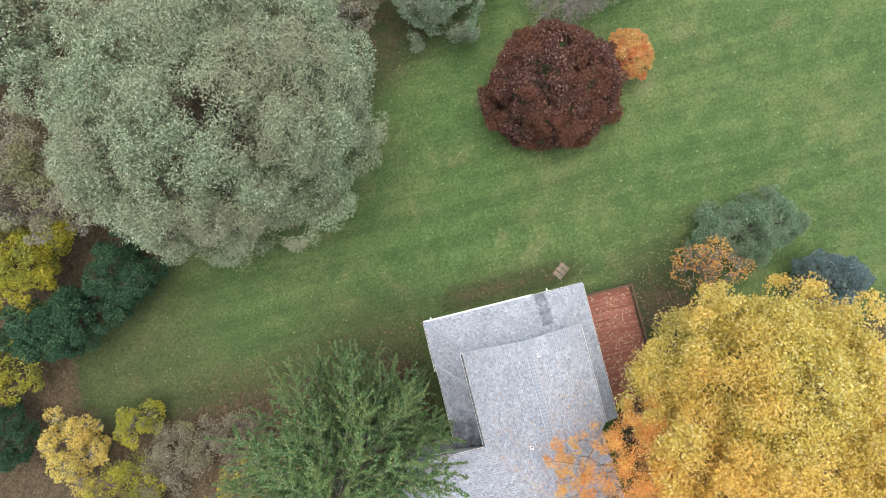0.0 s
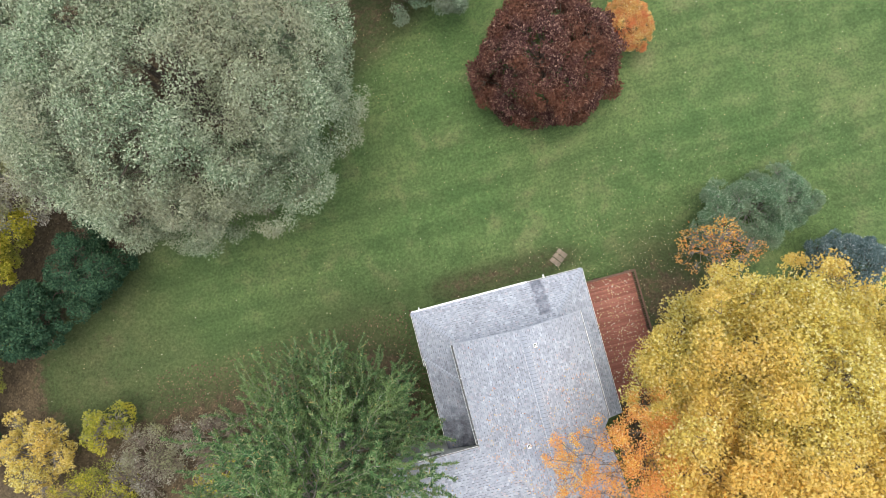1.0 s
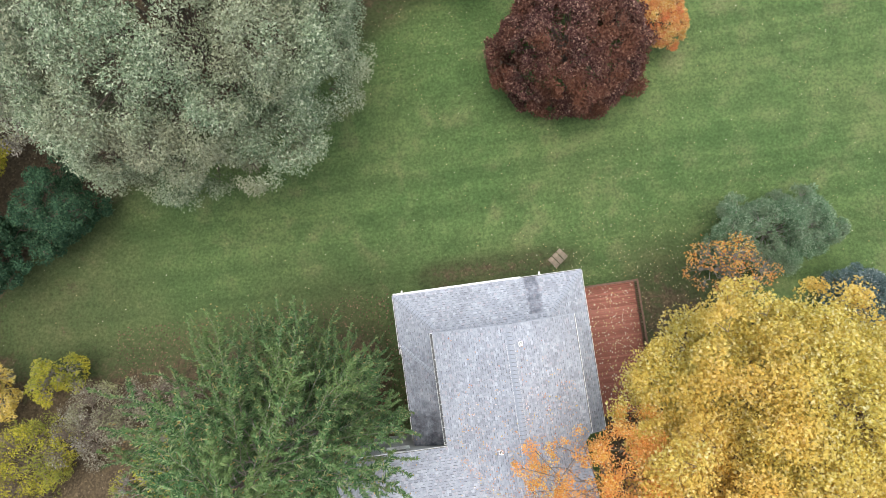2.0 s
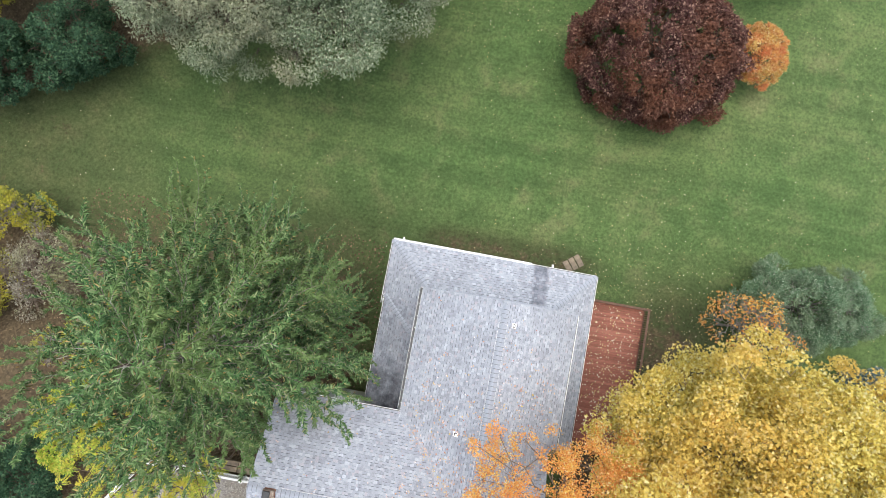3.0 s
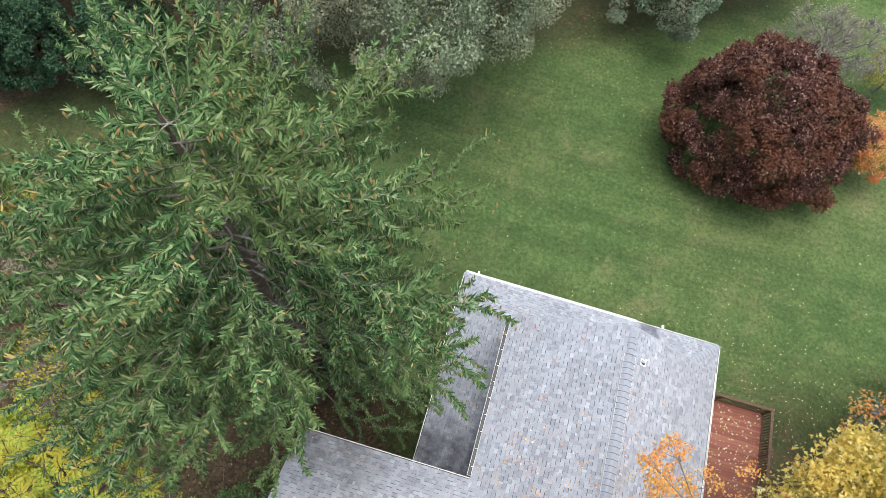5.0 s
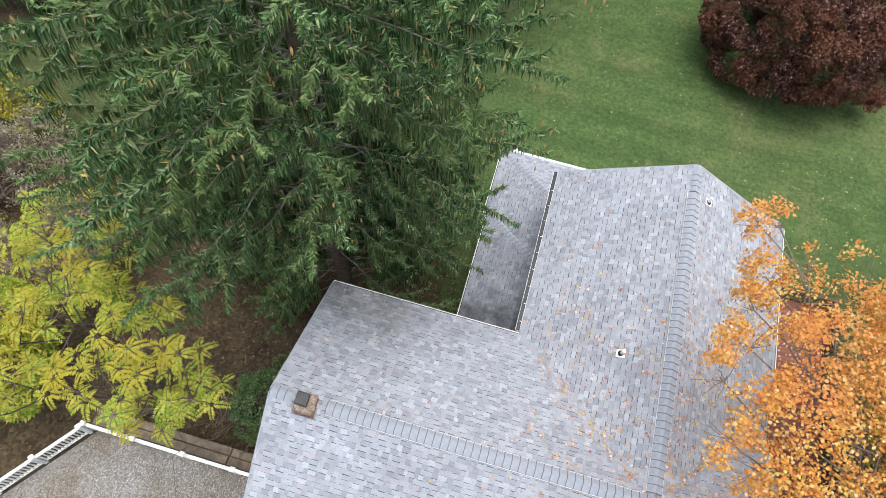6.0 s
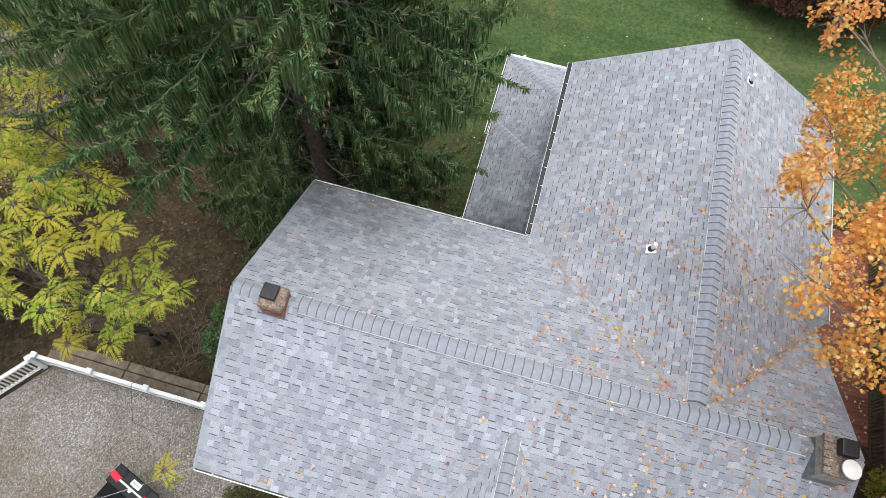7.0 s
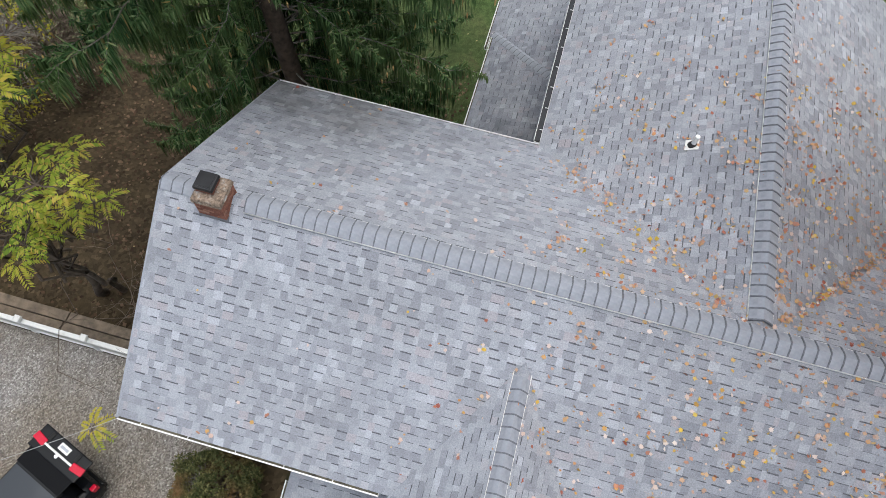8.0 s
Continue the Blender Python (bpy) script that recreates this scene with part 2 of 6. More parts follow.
def ground_mat(name):
    """Mown grass with dry patches and mowing lines, thin parts painted with tree shade; leaf litter where the attribute
    says so.
    """
    m, nt, b = mat(name, 0.95)
    v = coords(nt)
    big = noise_tex(nt, 0.11, 5.0, 0.6, v)
    mid = noise_tex(nt, 0.55, 6.0, 0.65, v)
    fine = noise_tex(nt, 5.0, 6.0, 0.75, v)
    g = ramp(nt, mid, [(0.28, (0.066, 0.102, 0.040)), (0.5, (0.084, 0.127, 0.049)), (0.75, (0.118, 0.147, 0.066))])
    g2 = ramp(nt, big, [(0.35, (0.82, 0.92, 0.84)), (0.65, (1.16, 1.08, 1.08))])
    g = mixc(nt, 1.0, g, g2, "MULTIPLY")
    wv = nt.nodes.new("ShaderNodeMapping")
    wv.inputs["Rotation"].default_value = (0, 0, radians(12))
    wv.inputs["Scale"].default_value = (0.05, 0.9, 1.0)
    nt.links.new(v, wv.inputs["Vector"])
    lines = ramp(nt, noise_tex(nt, 1.0, 4.0, 0.7, wv.outputs[0]), [(0.35, (0.86, 0.88, 0.86)), (0.65, (1.14, 1.12, 1.10))])
    g = mixc(nt, 1.0, g, lines, "MULTIPLY")
    dry = ramp(nt, noise_tex(nt, 0.28, 7.0, 0.72, v), [(0.54, (0, 0, 0)), (0.72, (1, 1, 1))])
    g = mixc(nt, mixc(nt, 1.0, dry, (0.30, 0.30, 0.30), "MULTIPLY"), g, (0.225, 0.180, 0.110))
    gr = ramp(nt, fine, [(0.3, (0.52, 0.55, 0.5)), (0.7, (1.46, 1.42, 1.4))])
    g = mixc(nt, 1.0, g, gr, "MULTIPLY")
    blades = ramp(nt, noise_tex(nt, 40.0, 3.0, 0.8, v), [(0.3, (0.6, 0.62, 0.6)), (0.7, (1.4, 1.38, 1.35))])
    g = mixc(nt, 1.0, g, blades, "MULTIPLY")
    vor = nd(nt, "ShaderNodeTexVoronoi", scale=9.0)
    nt.links.new(v, vor.inputs["Vector"])
    lit = ramp(nt, vor.outputs["Color"], [(0.0, (0.034, 0.024, 0.015)), (0.4, (0.078, 0.055, 0.034)), (0.75, (0.135, 0.098, 0.062)), (1.0, (0.24, 0.18, 0.11))])
    lit = mixc(nt, 0.45, lit, ramp(nt, noise_tex(nt, 1.3, 6.0, 0.7, v), [(0.3, (0.03, 0.024, 0.016)), (0.7, (0.13, 0.10, 0.055))]))
    at = nt.nodes.new("ShaderNodeAttribute")
    at.attribute_name = "litter"
    ad = nt.nodes.new("ShaderNodeMath")
    ad.operation = "ADD"
    nt.links.new(at.outputs["Fac"], ad.inputs[0])
    nz = nt.nodes.new("ShaderNodeMapRange")
    nz.inputs[3].default_value, nz.inputs[4].default_value = -0.45, 0.45
    nz.inputs[1].default_value, nz.inputs[2].default_value = 0.25, 0.75
    nt.links.new(noise_tex(nt, 1.1, 6.0, 0.75, v), nz.inputs[0])
    nt.links.new(nz.outputs[0], ad.inputs[1])
    f = ramp(nt, ad.outputs[0], [(0.40, (0, 0, 0)), (0.70, (1, 1, 1))])
    # thin mossy grass by the trees, its colour darkened for their shade
    thin = mixc(nt, 1.0, ramp(nt, noise_tex(nt, 0.5, 6.0, 0.7, v), [(0.3, (0.036, 0.052, 0.021)), (0.7, (0.076, 0.078, 0.036))]), gr, "MULTIPLY")
    g = mixc(nt, ramp(nt, at.outputs["Fac"], [(0.0, (0, 0, 0)), (0.30, (0.85, 0.85, 0.85))]), g, thin)
    nt.links.new(mixc(nt, f, g, lit), b.inputs["Base Color"])
    b.inputs["Specular IOR Level"].default_value = 0.15
    bump(nt, b, noise_tex(nt, 18.0, 5.0, 0.8, v), 0.8, 0.06)
    return m


def gravel_mat(name):
    """Crushed stone: two sizes of grain, sandy and damp stretches."""
    m, nt, b = mat(name, 0.95)
    v = coords(nt)
    vor = nd(nt, "ShaderNodeTexVoronoi", scale=32.0)
    nt.links.new(v, vor.inputs["Vector"])
    c = ramp(nt, vor.outputs["Color"], [(0.0, (0.10, 0.09, 0.08)), (0.45, (0.22, 0.20, 0.18)), (0.8, (0.36, 0.335, 0.305)), (0.93, (0.50, 0.48, 0.45)), (1.0, (0.78, 0.77, 0.75))])
    w = ramp(nt, noise_tex(nt, 0.35, 6.0, 0.65, v), [(0.36, (0.82, 0.75, 0.66)), (0.5, (0.98, 0.95, 0.91)), (0.66, (1.24, 1.27, 1.34))])
    c = mixc(nt, 1.0, c, w, "MULTIPLY")
    c = mixc(nt, 1.0, c, ramp(nt, noise_tex(nt, 9.0, 5.0, 0.75, v), [(0.3, (0.9, 0.9, 0.9)), (0.7, (1.1, 1.1, 1.1))]), "MULTIPLY")
    nt.links.new(c, b.inputs["Base Color"])
    bump(nt, b, vor.outputs["Distance"], 0.9, 0.03)
    return m


def brick_mat(name):
    m, nt, b = mat(name, 0.9)
    obi = nt.nodes.new("ShaderNodeObjectInfo")
    c = ramp(nt, obi.outputs["Random"], [(0.0, (0.20, 0.075, 0.05)), (0.5, (0.30, 0.12, 0.075)), (1.0, (0.36, 0.19, 0.13))])
    c = mixc(nt, 1.0, c, ramp(nt, noise_tex(nt, 30.0, 4.0), [(0.3, (0.7, 0.7, 0.7)), (0.7, (1.2, 1.2, 1.2))]), "MULTIPLY")
    nt.links.new(c, b.inputs["Base Color"])
    bump(nt, b, noise_tex(nt, 120.0, 3.0), 0.5, 0.005)
    return m


def board_mat(name, stops):
    m, nt, b = mat(name, 0.75)
    obi = nt.nodes.new("ShaderNodeObjectInfo")
    c = ramp(nt, obi.outputs["Random"], stops)
    mp = nt.nodes.new("ShaderNodeMapping")
    mp.inputs["Scale"].default_value = (1.5, 30.0, 30.0)
    nt.links.new(coords(nt), mp.inputs["Vector"])
    c = mixc(nt, 1.0, c, ramp(nt, noise_tex(nt, 1.0, 4.0, 0.6, mp.outputs[0]), [(0.3, (0.75, 0.75, 0.75)), (0.7, (1.2, 1.2, 1.2))]), "MULTIPLY")
    nt.links.new(c, b.inputs["Base Color"])
    bump(nt, b, noise_tex(nt, 1.0, 3.0, 0.5, mp.outputs[0]), 0.3, 0.005)
    return m


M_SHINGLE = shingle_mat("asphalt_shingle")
# printed band, darkened to stand for the shadow below the next row's butt
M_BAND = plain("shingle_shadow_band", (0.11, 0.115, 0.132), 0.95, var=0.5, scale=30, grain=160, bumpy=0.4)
M_CAPS = plain("cap_shingle", (0.315, 0.335, 0.38), 0.93, var=0.14, scale=9, grain=160, bumpy=0.5)
# dark lap strip: the shadow at each cap's overlap, painted on
M_CAPLINE = plain("cap_lap_shadow", (0.15, 0.158, 0.18), 0.95, var=0.3, scale=30, grain=160, bumpy=0.4)
M_EDGE = plain("asphalt_edge", (0.075, 0.075, 0.085), 0.95, var=0.2)
M_GROUND = ground_mat("lawn_and_litter")
M_GRAVEL = gravel_mat("gravel")
M_BRICK = brick_mat("brick")
M_MORTAR = plain("mortar", (0.34, 0.31, 0.27), 0.95, var=0.3, scale=14, dirt=(0.12, 0.11, 0.08))
M_WHITE = plain("white_aluminium", (0.78, 0.78, 0.77), 0.45, var=0.06, scale=3, bumpy=0.05, dirt=(0.42, 0.41, 0.38))
M_TROUGH = plain("gutter_trough", (0.085, 0.08, 0.062), 0.9, var=0.6, scale=9, dirt=(0.18, 0.16, 0.10))
M_SIDING = plain("pale_siding", (0.60, 0.60, 0.59), 0.6, var=0.06, scale=2, dirt=(0.40, 0.40, 0.37))
M_DECK = board_mat("stained_board", [(0.0, (0.22, 0.075, 0.048)), (0.5, (0.27, 0.095, 0.062)), (1.0, (0.33, 0.125, 0.085))])
M_RAIL = plain("rail_wood", (0.12, 0.065, 0.042), 0.8, var=0.3, scale=5)
M_TIMBER = plain("old_timber", (0.20, 0.155, 0.115), 0.9, var=0.35, scale=4, dirt=(0.08, 0.07, 0.05))
M_PICKET = plain("white_paint", (0.80, 0.80, 0.78), 0.5, var=0.05, scale=4, dirt=(0.5, 0.5, 0.44))
M_METAL = plain("lead_flashing", (0.20, 0.205, 0.22), 0.55, 0.4, var=0.25, scale=7)
M_CAP = plain("black_cap", (0.018, 0.019, 0.022), 0.4, 0.2, var=0.3, scale=5)
M_VENTW = plain("vent_white", (0.82, 0.82, 0.80), 0.4, var=0.05)
M_RUBBER = plain("rubber", (0.02, 0.02, 0.02), 0.6, var=0.2)
M_STONE = plain("crown_mortar", (0.22, 0.165, 0.125), 0.95, var=0.6, scale=22, dirt=(0.46, 0.45, 0.42))
M_GLASS, _nt, _b = mat("window_glass", 0.05)
_b.inputs["Base Color"].default_value = (0.02, 0.024, 0.03, 1)
M_PAINT, _nt, _b = mat("black_car_paint", 0.16)
_b.inputs["Base Color"].default_value = (0.010, 0.011, 0.013, 1)
_b.inputs["Specular IOR Level"].default_value = 0.14
# car roof: the body's black made lighter and bluer for the sky's reflection
M_ROOFP, _nt, _b = mat("roof_paint_sky_sheen", 0.30, 0.3)
_b.inputs["Base Color"].default_value = (0.022, 0.028, 0.036, 1)
_b.inputs["Coat Weight"].default_value = 0.25
M_TINT, _nt, _b = mat("tinted_glass", 0.06)
_b.inputs["Base Color"].default_value = (0.005, 0.0055, 0.007, 1)
_b.inputs["Specular IOR Level"].default_value = 0.05
M_LAMP, _nt, _b = mat("red_lamp", 0.15)
_b.inputs["Base Color"].default_value = (0.55, 0.012, 0.04, 1)
_b.inputs["Specular IOR Level"].default_value = 0.2
M_CHROME, _nt, _b = mat("chrome", 0.18, 1.0)
_b.inputs["Base Color"].default_value = (0.75, 0.75, 0.76, 1)
M_TYRE = plain("tyre", (0.012, 0.012, 0.012), 0.85, var=0.2)
M_BARK = plain("grey_brown_bark", (0.115, 0.088, 0.066), 0.95, var=0.45, scale=5, grain=18, bumpy=0.9)
M_BARKP = plain("pale_twig_bark", (0.25, 0.225, 0.20), 0.95, var=0.35, scale=6, grain=25, bumpy=0.5)
M_BARKT = plain("brown_twig_bark", (0.20, 0.155, 0.12), 0.95, var=0.35, scale=6, grain=25, bumpy=0.5)
M_BARKS = plain("spruce_bark", (0.105, 0.075, 0.055), 0.95, var=0.45, scale=6, grain=16, bumpy=0.9)
M_BARKL = plain("lichened_bark", (0.17, 0.145, 0.115), 0.95, var=0.4, scale=8, grain=25, bumpy=0.7, dirt=(0.46, 0.47, 0.42))
M_CABLE = plain("cable_sheath", (0.42, 0.42, 0.41), 0.6, var=0.1)
M_WILLOW = leaf_mat("willow_leaf", [(0.0, (0.120, 0.170, 0.100)), (0.4, (0.225, 0.285, 0.170)), (0.75, (0.310, 0.370, 0.235)), (1.0, (0.52, 0.55, 0.40))], 0.16, 0.2, (0.300, 0.290, 0.190))
M_RED = leaf_mat("copper_leaf", [(0.0, (0.048, 0.019, 0.018)), (0.45, (0.100, 0.046, 0.040)), (0.8, (0.172, 0.092, 0.074)), (1.0, (0.38, 0.24, 0.18))], 0.35, 0.25, (0.16, 0.066, 0.036))
M_MAPLE = leaf_mat("yellow_maple_leaf", [(0.0, (0.46, 0.34, 0.07)), (0.35, (0.66, 0.53, 0.13)), (0.75, (0.77, 0.67, 0.21)), (1.0, (0.85, 0.79, 0.46))], 0.13, 0.45, (0.79, 0.53, 0.15))
M_ORANGE = leaf_mat("orange_maple_leaf", [(0.0, (0.56, 0.17, 0.06)), (0.25, (0.74, 0.34, 0.09)), (0.6, (0.80, 0.48, 0.12)), (0.85, (0.82, 0.64, 0.20)), (1.0, (0.84, 0.72, 0.44))], 0.40, 0.45, (0.78, 0.34, 0.12))
M_SHRUBO = leaf_mat("burning_shrub_leaf", [(0.0, (0.36, 0.12, 0.06)), (0.35, (0.62, 0.34, 0.10)), (0.75, (0.70, 0.50, 0.16)), (1.0, (0.76, 0.68, 0.40))], 0.6, 0.3, (0.58, 0.16, 0.07))
M_SUMAC = leaf_mat("sumac_leaf", [(0.0, (0.20, 0.32, 0.050)), (0.45, (0.37, 0.49, 0.070)), (0.8, (0.54, 0.55, 0.10)), (1.0, (0.66, 0.48, 0.12))], 0.5, 0.45, (0.54, 0.44, 0.06))
M_NEEDLE = leaf_mat("spruce_needle", [(0.0, (0.021, 0.052, 0.020)), (0.4, (0.066, 0.142, 0.050)), (0.75, (0.146, 0.250, 0.094)), (0.93, (0.30, 0.37, 0.18)), (0.975, (0.36, 0.30, 0.15)), (1.0, (0.46, 0.31, 0.10))], 0.4, 0.06, (0.125, 0.180, 0.060))
M_CONE = plain("spruce_cone", (0.44, 0.29, 0.11), 0.8, var=0.35, scale=8)
M_BLUE = leaf_mat("blue_needle", [(0.0, (0.055, 0.095, 0.095)), (0.6, (0.13, 0.19, 0.19)), (0.9, (0.26, 0.33, 0.33)), (1.0, (0.55, 0.60, 0.58))], 0.5, 0.2)
M_GREY = leaf_mat("grey_green_leaf", [(0.0, (0.125, 0.190, 0.115)), (0.6, (0.205, 0.285, 0.180)), (1.0, (0.36, 0.42, 0.30))], 0.35, 0.35, (0.24, 0.26, 0.19))
M_TEAL = leaf_mat("dark_green_leaf", [(0.0, (0.022, 0.055, 0.030)), (0.6, (0.045, 0.100, 0.052)), (1.0, (0.095, 0.165, 0.085))], 0.35, 0.25)
M_YELG = leaf_mat("yellow_green_leaf", [(0.0, (0.28, 0.28, 0.03)), (0.5, (0.46, 0.42, 0.045)), (1.0, (0.62, 0.52, 0.09))], 0.3, 0.35, (0.20, 0.24, 0.07))
M_TAN = leaf_mat("withered_leaf", [(0.0, (0.19, 0.17, 0.125)), (0.6, (0.30, 0.275, 0.215)), (1.0, (0.43, 0.40, 0.32))], 0.3, 0.25, (0.26, 0.27, 0.11))
M_FALLEN = leaf_mat("fallen_leaf", [(0.0, (0.30, 0.09, 0.07)), (0.18, (0.50, 0.20, 0.13)), (0.36, (0.58, 0.33, 0.10)), (0.52, (0.66, 0.48, 0.08)), (0.7, (0.58, 0.44, 0.38)), (1.0, (0.74, 0.68, 0.64))], 1.0, 0.1, (0.52, 0.33, 0.24))
M_PALE = leaf_mat("pale_fallen_leaf", [(0.0, (0.45, 0.33, 0.14)), (0.5, (0.60, 0.50, 0.30)), (1.0, (0.74, 0.70, 0.58))], 1.0, 0.1)
M_OLIVE = leaf_mat("olive_leaf", [(0.0, (0.080, 0.150, 0.075)), (0.5, (0.160, 0.255, 0.145)), (0.85, (0.255, 0.350, 0.225)), (1.0, (0.46, 0.52, 0.40))], 0.5, 0.3, (0.19, 0.24, 0.15))


# ---- ground ----
def ground_z(x, y):
    x, y = np.asarray(x, float), np.asarray(y, float)
    z = -8.75 + 2.2 * sm(8.0, -4.5, y) - 0.012 * np.clip(y - 12, 0, 60) + 0.10 * np.sin(x * 0.21 + 1.0) * np.sin(y * 0.17)
    edge = -13.55 + (y + 5.8) * 0.71
    terrace = sm(-5.72, -6.02, y) * sm(edge - 0.35, edge - 0.05, x)
    return z * (1 - terrace) - 5.42 * terrace


def litter(x, y):
    sw = sm(9.2, 3.4, y) * sm(-2.6, -4.5, x)
    w = sm(0.2, 4.6, y - 12.8 - (x + 26.5) * 0.6 + 2.6 * sm(-9.0, -3.0, x)) * sm(17.5, 14.0, x) * (1 - 0.5 * sm(-9.0, -4.0, x))
    far = sm(-28.5, -32.0, x)
    e = 0.75 * np.exp(-(((x - 15.8) / 3.2) ** 2 + ((y - 4.0) / 4.5) ** 2)) + sm(9.0, 11.0, x) * sm(2.0, -1.0, y)
    n = 0.55 * np.exp(-((y - 9.6) / 0.9) ** 2) * sm(-2.0, 0.5, x) * sm(12.0, 8.0, x)
    # thin grass towards spruce and wood, where tree shade is painted in
    thin = 0.32 * sm(13.0, 6.0, y - 0.25 * (x + 10)) * sm(3.0, -8.0, x) + 0.25 * sm(-12.0, -26.0, x)
    return np.clip(np.maximum(sw + w + far + e + n, thin), 0, 1)


def make_ground():
    xs = np.concatenate([np.array([-900, -500, -300, -180, -120, -85, -65]), np.arange(-50, 56, 0.7), np.array([70, 90, 130, 200, 320, 520, 900])])
    ys = np.concatenate([np.array([-900, -500, -300, -180, -110, -70, -45]), np.arange(-28, 58, 0.6), np.array([70, 90, 130, 200, 320, 520, 900])])
    X, Y = np.meshgrid(xs, ys, indexing="ij")
    Z = ground_z(X, Y) + R.uniform(-0.025, 0.025, X.shape)
    V = np.stack([X, Y, Z], -1).reshape(-1, 3)
    nx, ny = len(xs), len(ys)
    i, j = np.meshgrid(np.arange(nx - 1), np.arange(ny - 1), indexing="ij")
    F = np.stack([i * ny + j, (i + 1) * ny + j, (i + 1) * ny + j + 1, i * ny + j + 1], -1).reshape(-1, 4)
    me = mesh_from("ground", V, F, M_GROUND, smooth=True)
    at = me.attributes.new("litter", "FLOAT", "POINT")
    at.data.foreach_set("value", litter(V[:, 0], V[:, 1]).astype(np.float32))
    tagged(new("ground", me), "mown green lawn with dry patches and brown leaf litter at its edges", "lawn", kind="structure")


make_ground()


def make_drive():
    bm = bmesh.new()
    pts = [(-13.45, -6.05), (-6.0, -6.05), (-5.9, -30), (-30, -30), (-17.4, -11.5)]
    prism(bm, [(x, y, -5.43) for x, y in pts], (0, 0, 0.04))
    me = bpy.data.meshes.new("driveway")
    bmesh.ops.recalc_face_normals(bm, faces=bm.faces)
    bm.to_mesh(me)
    bm.free()
    me.materials.append(M_GRAVEL)
    tagged(new("driveway", me), "grey gravel driveway with damp brown patches", "driveway", kind="structure")


make_drive()


# ---- house ----
house = thing("house", (0, 0, 0), "two-storey house with grey shingle roofs, pale siding and white gutters", "house")
EXPO = 0.151
T_X, RIDGE_Y, RIDGE_Z = 4.03, -4.17, 2.37
NEAR = []


def clip_poly(sub, poly):
    """Sutherland-Hodgman: the part of sub that lies in the convex outline poly."""
    area = sum(poly[i][0] * poly[(i + 1) % len(poly)][1] - poly[(i + 1) % len(poly)][0] * poly[i][1] for i in range(len(poly)))
    q = poly if area > 0 else poly[::-1]
    out = sub
    for i in range(len(q)):
        a, b = q[i], q[(i + 1) % len(q)]
        ins, res = out, []
        if not ins:
            return []

        def side(p):
            return (b[0] - a[0]) * (p[1] - a[1]) - (b[1] - a[1]) * (p[0] - a[0])
        for k in range(len(ins)):
            p, r = ins[k], ins[(k + 1) % len(ins)]
            sp, sr = side(p), side(r)
            if sp >= 0:
                res.append(p)
            if (sp >= 0) != (sr >= 0):
                f = sp / (sp - sr)
                res.append((p[0] + f * (r[0] - p[0]), p[1] + f * (r[1] - p[1])))
        out = res
    return out


def roof_plane(label, O, along, up, poly, near=None, seed=1):
    """A slope: a sheathing slab under rows of overlapping shingle tabs. poly in (along, up-slope) metres from O."""
    rnd = random.Random(seed)
    O, U, W = Vector(O), Vector(along).normalized(), Vector(up).normalized()
    N = U.cross(W)
    if N.z < 0:
        N = -N
    bm = bmesh.new()
    prism(bm, [O + U * a + W * b - N * 0.010 for a, b in poly], -N * 0.07)
    roof = part("roof", bm, M_CAPS, house, label)
    a0, a1 = min(p[0] for p in poly), max(p[0] for p in poly)
    b0, b1 = min(p[1] for p in poly), max(p[1] for p in poly)
    V, F, MI = [], [], []
    b, row = b0, 0
    while b < b1 - 0.02:
        a = a0 - rnd.uniform(0, 0.4)
        thick = rnd.random() < 0.5
        while a < a1:
            thick = not thick
            w = rnd.choice((0.13, 0.16, 0.19, 0.22) if thick else (0.08, 0.11, 0.14, 0.17))
            lift = 0.009 if thick else 0.005
            drop = rnd.choice((0.0, 0.0, 0.006))
            rect = [(a, b - drop), (a + w, b - drop), (a + w, b + EXPO * 1.04), (a, b + EXPO * 1.04)]
            mid = O + U * (a + w / 2) + W * (b + EXPO / 2)
            cl = clip_poly(rect, poly)
            if len(cl) >= 3:
                whole = len(cl) == 4 and all(abs(p[0] - q[0]) + abs(p[1] - q[1]) < 1e-6 for p, q in zip(sorted(cl), sorted(rect)))
                if near and whole and near(mid) and len(NEAR) < 300:
                    NEAR.append((roof, O + U * a + W * (b - drop), U, W, N, w, lift, thick))
                else:
                    base = len(V)
                    for p in cl:
                        t = (p[1] - b) / EXPO
                        V.append(O + U * p[0] + W * p[1] + N * (lift + 0.004 - (lift - 0.002) * max(0, t)))
                    for p in cl:
                        V.append(O + U * p[0] + W * p[1] - N * 0.008)
                    k = len(cl)
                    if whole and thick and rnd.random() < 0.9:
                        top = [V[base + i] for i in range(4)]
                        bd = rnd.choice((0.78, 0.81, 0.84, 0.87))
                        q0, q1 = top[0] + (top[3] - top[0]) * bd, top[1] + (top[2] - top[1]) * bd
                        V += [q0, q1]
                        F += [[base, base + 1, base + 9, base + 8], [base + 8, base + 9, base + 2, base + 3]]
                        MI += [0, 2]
                    else:
                        F.append(list(range(base, base + k)))
                        MI += [0]
                    MI += [1 if thick else 0] + [0] * (k - 1)
                    for i in range(k):
                        j = (i + 1) % k
                        F.append([base + i, base + k + i, base + k + j, base + j])
            a += w
        b += EXPO
        row += 1
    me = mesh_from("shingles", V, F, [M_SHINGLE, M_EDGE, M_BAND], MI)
    tagged(put("shingles", me, roof), kind="stuff")
    return roof


def slope(O, along, rise_dir, pitch):
    """Unit vector up the slope for a horizontal direction and a pitch (rise over run)."""
    return Vector((rise_dir[0], rise_dir[1], pitch)).normalized(), math.sqrt(1 + pitch * pitch)


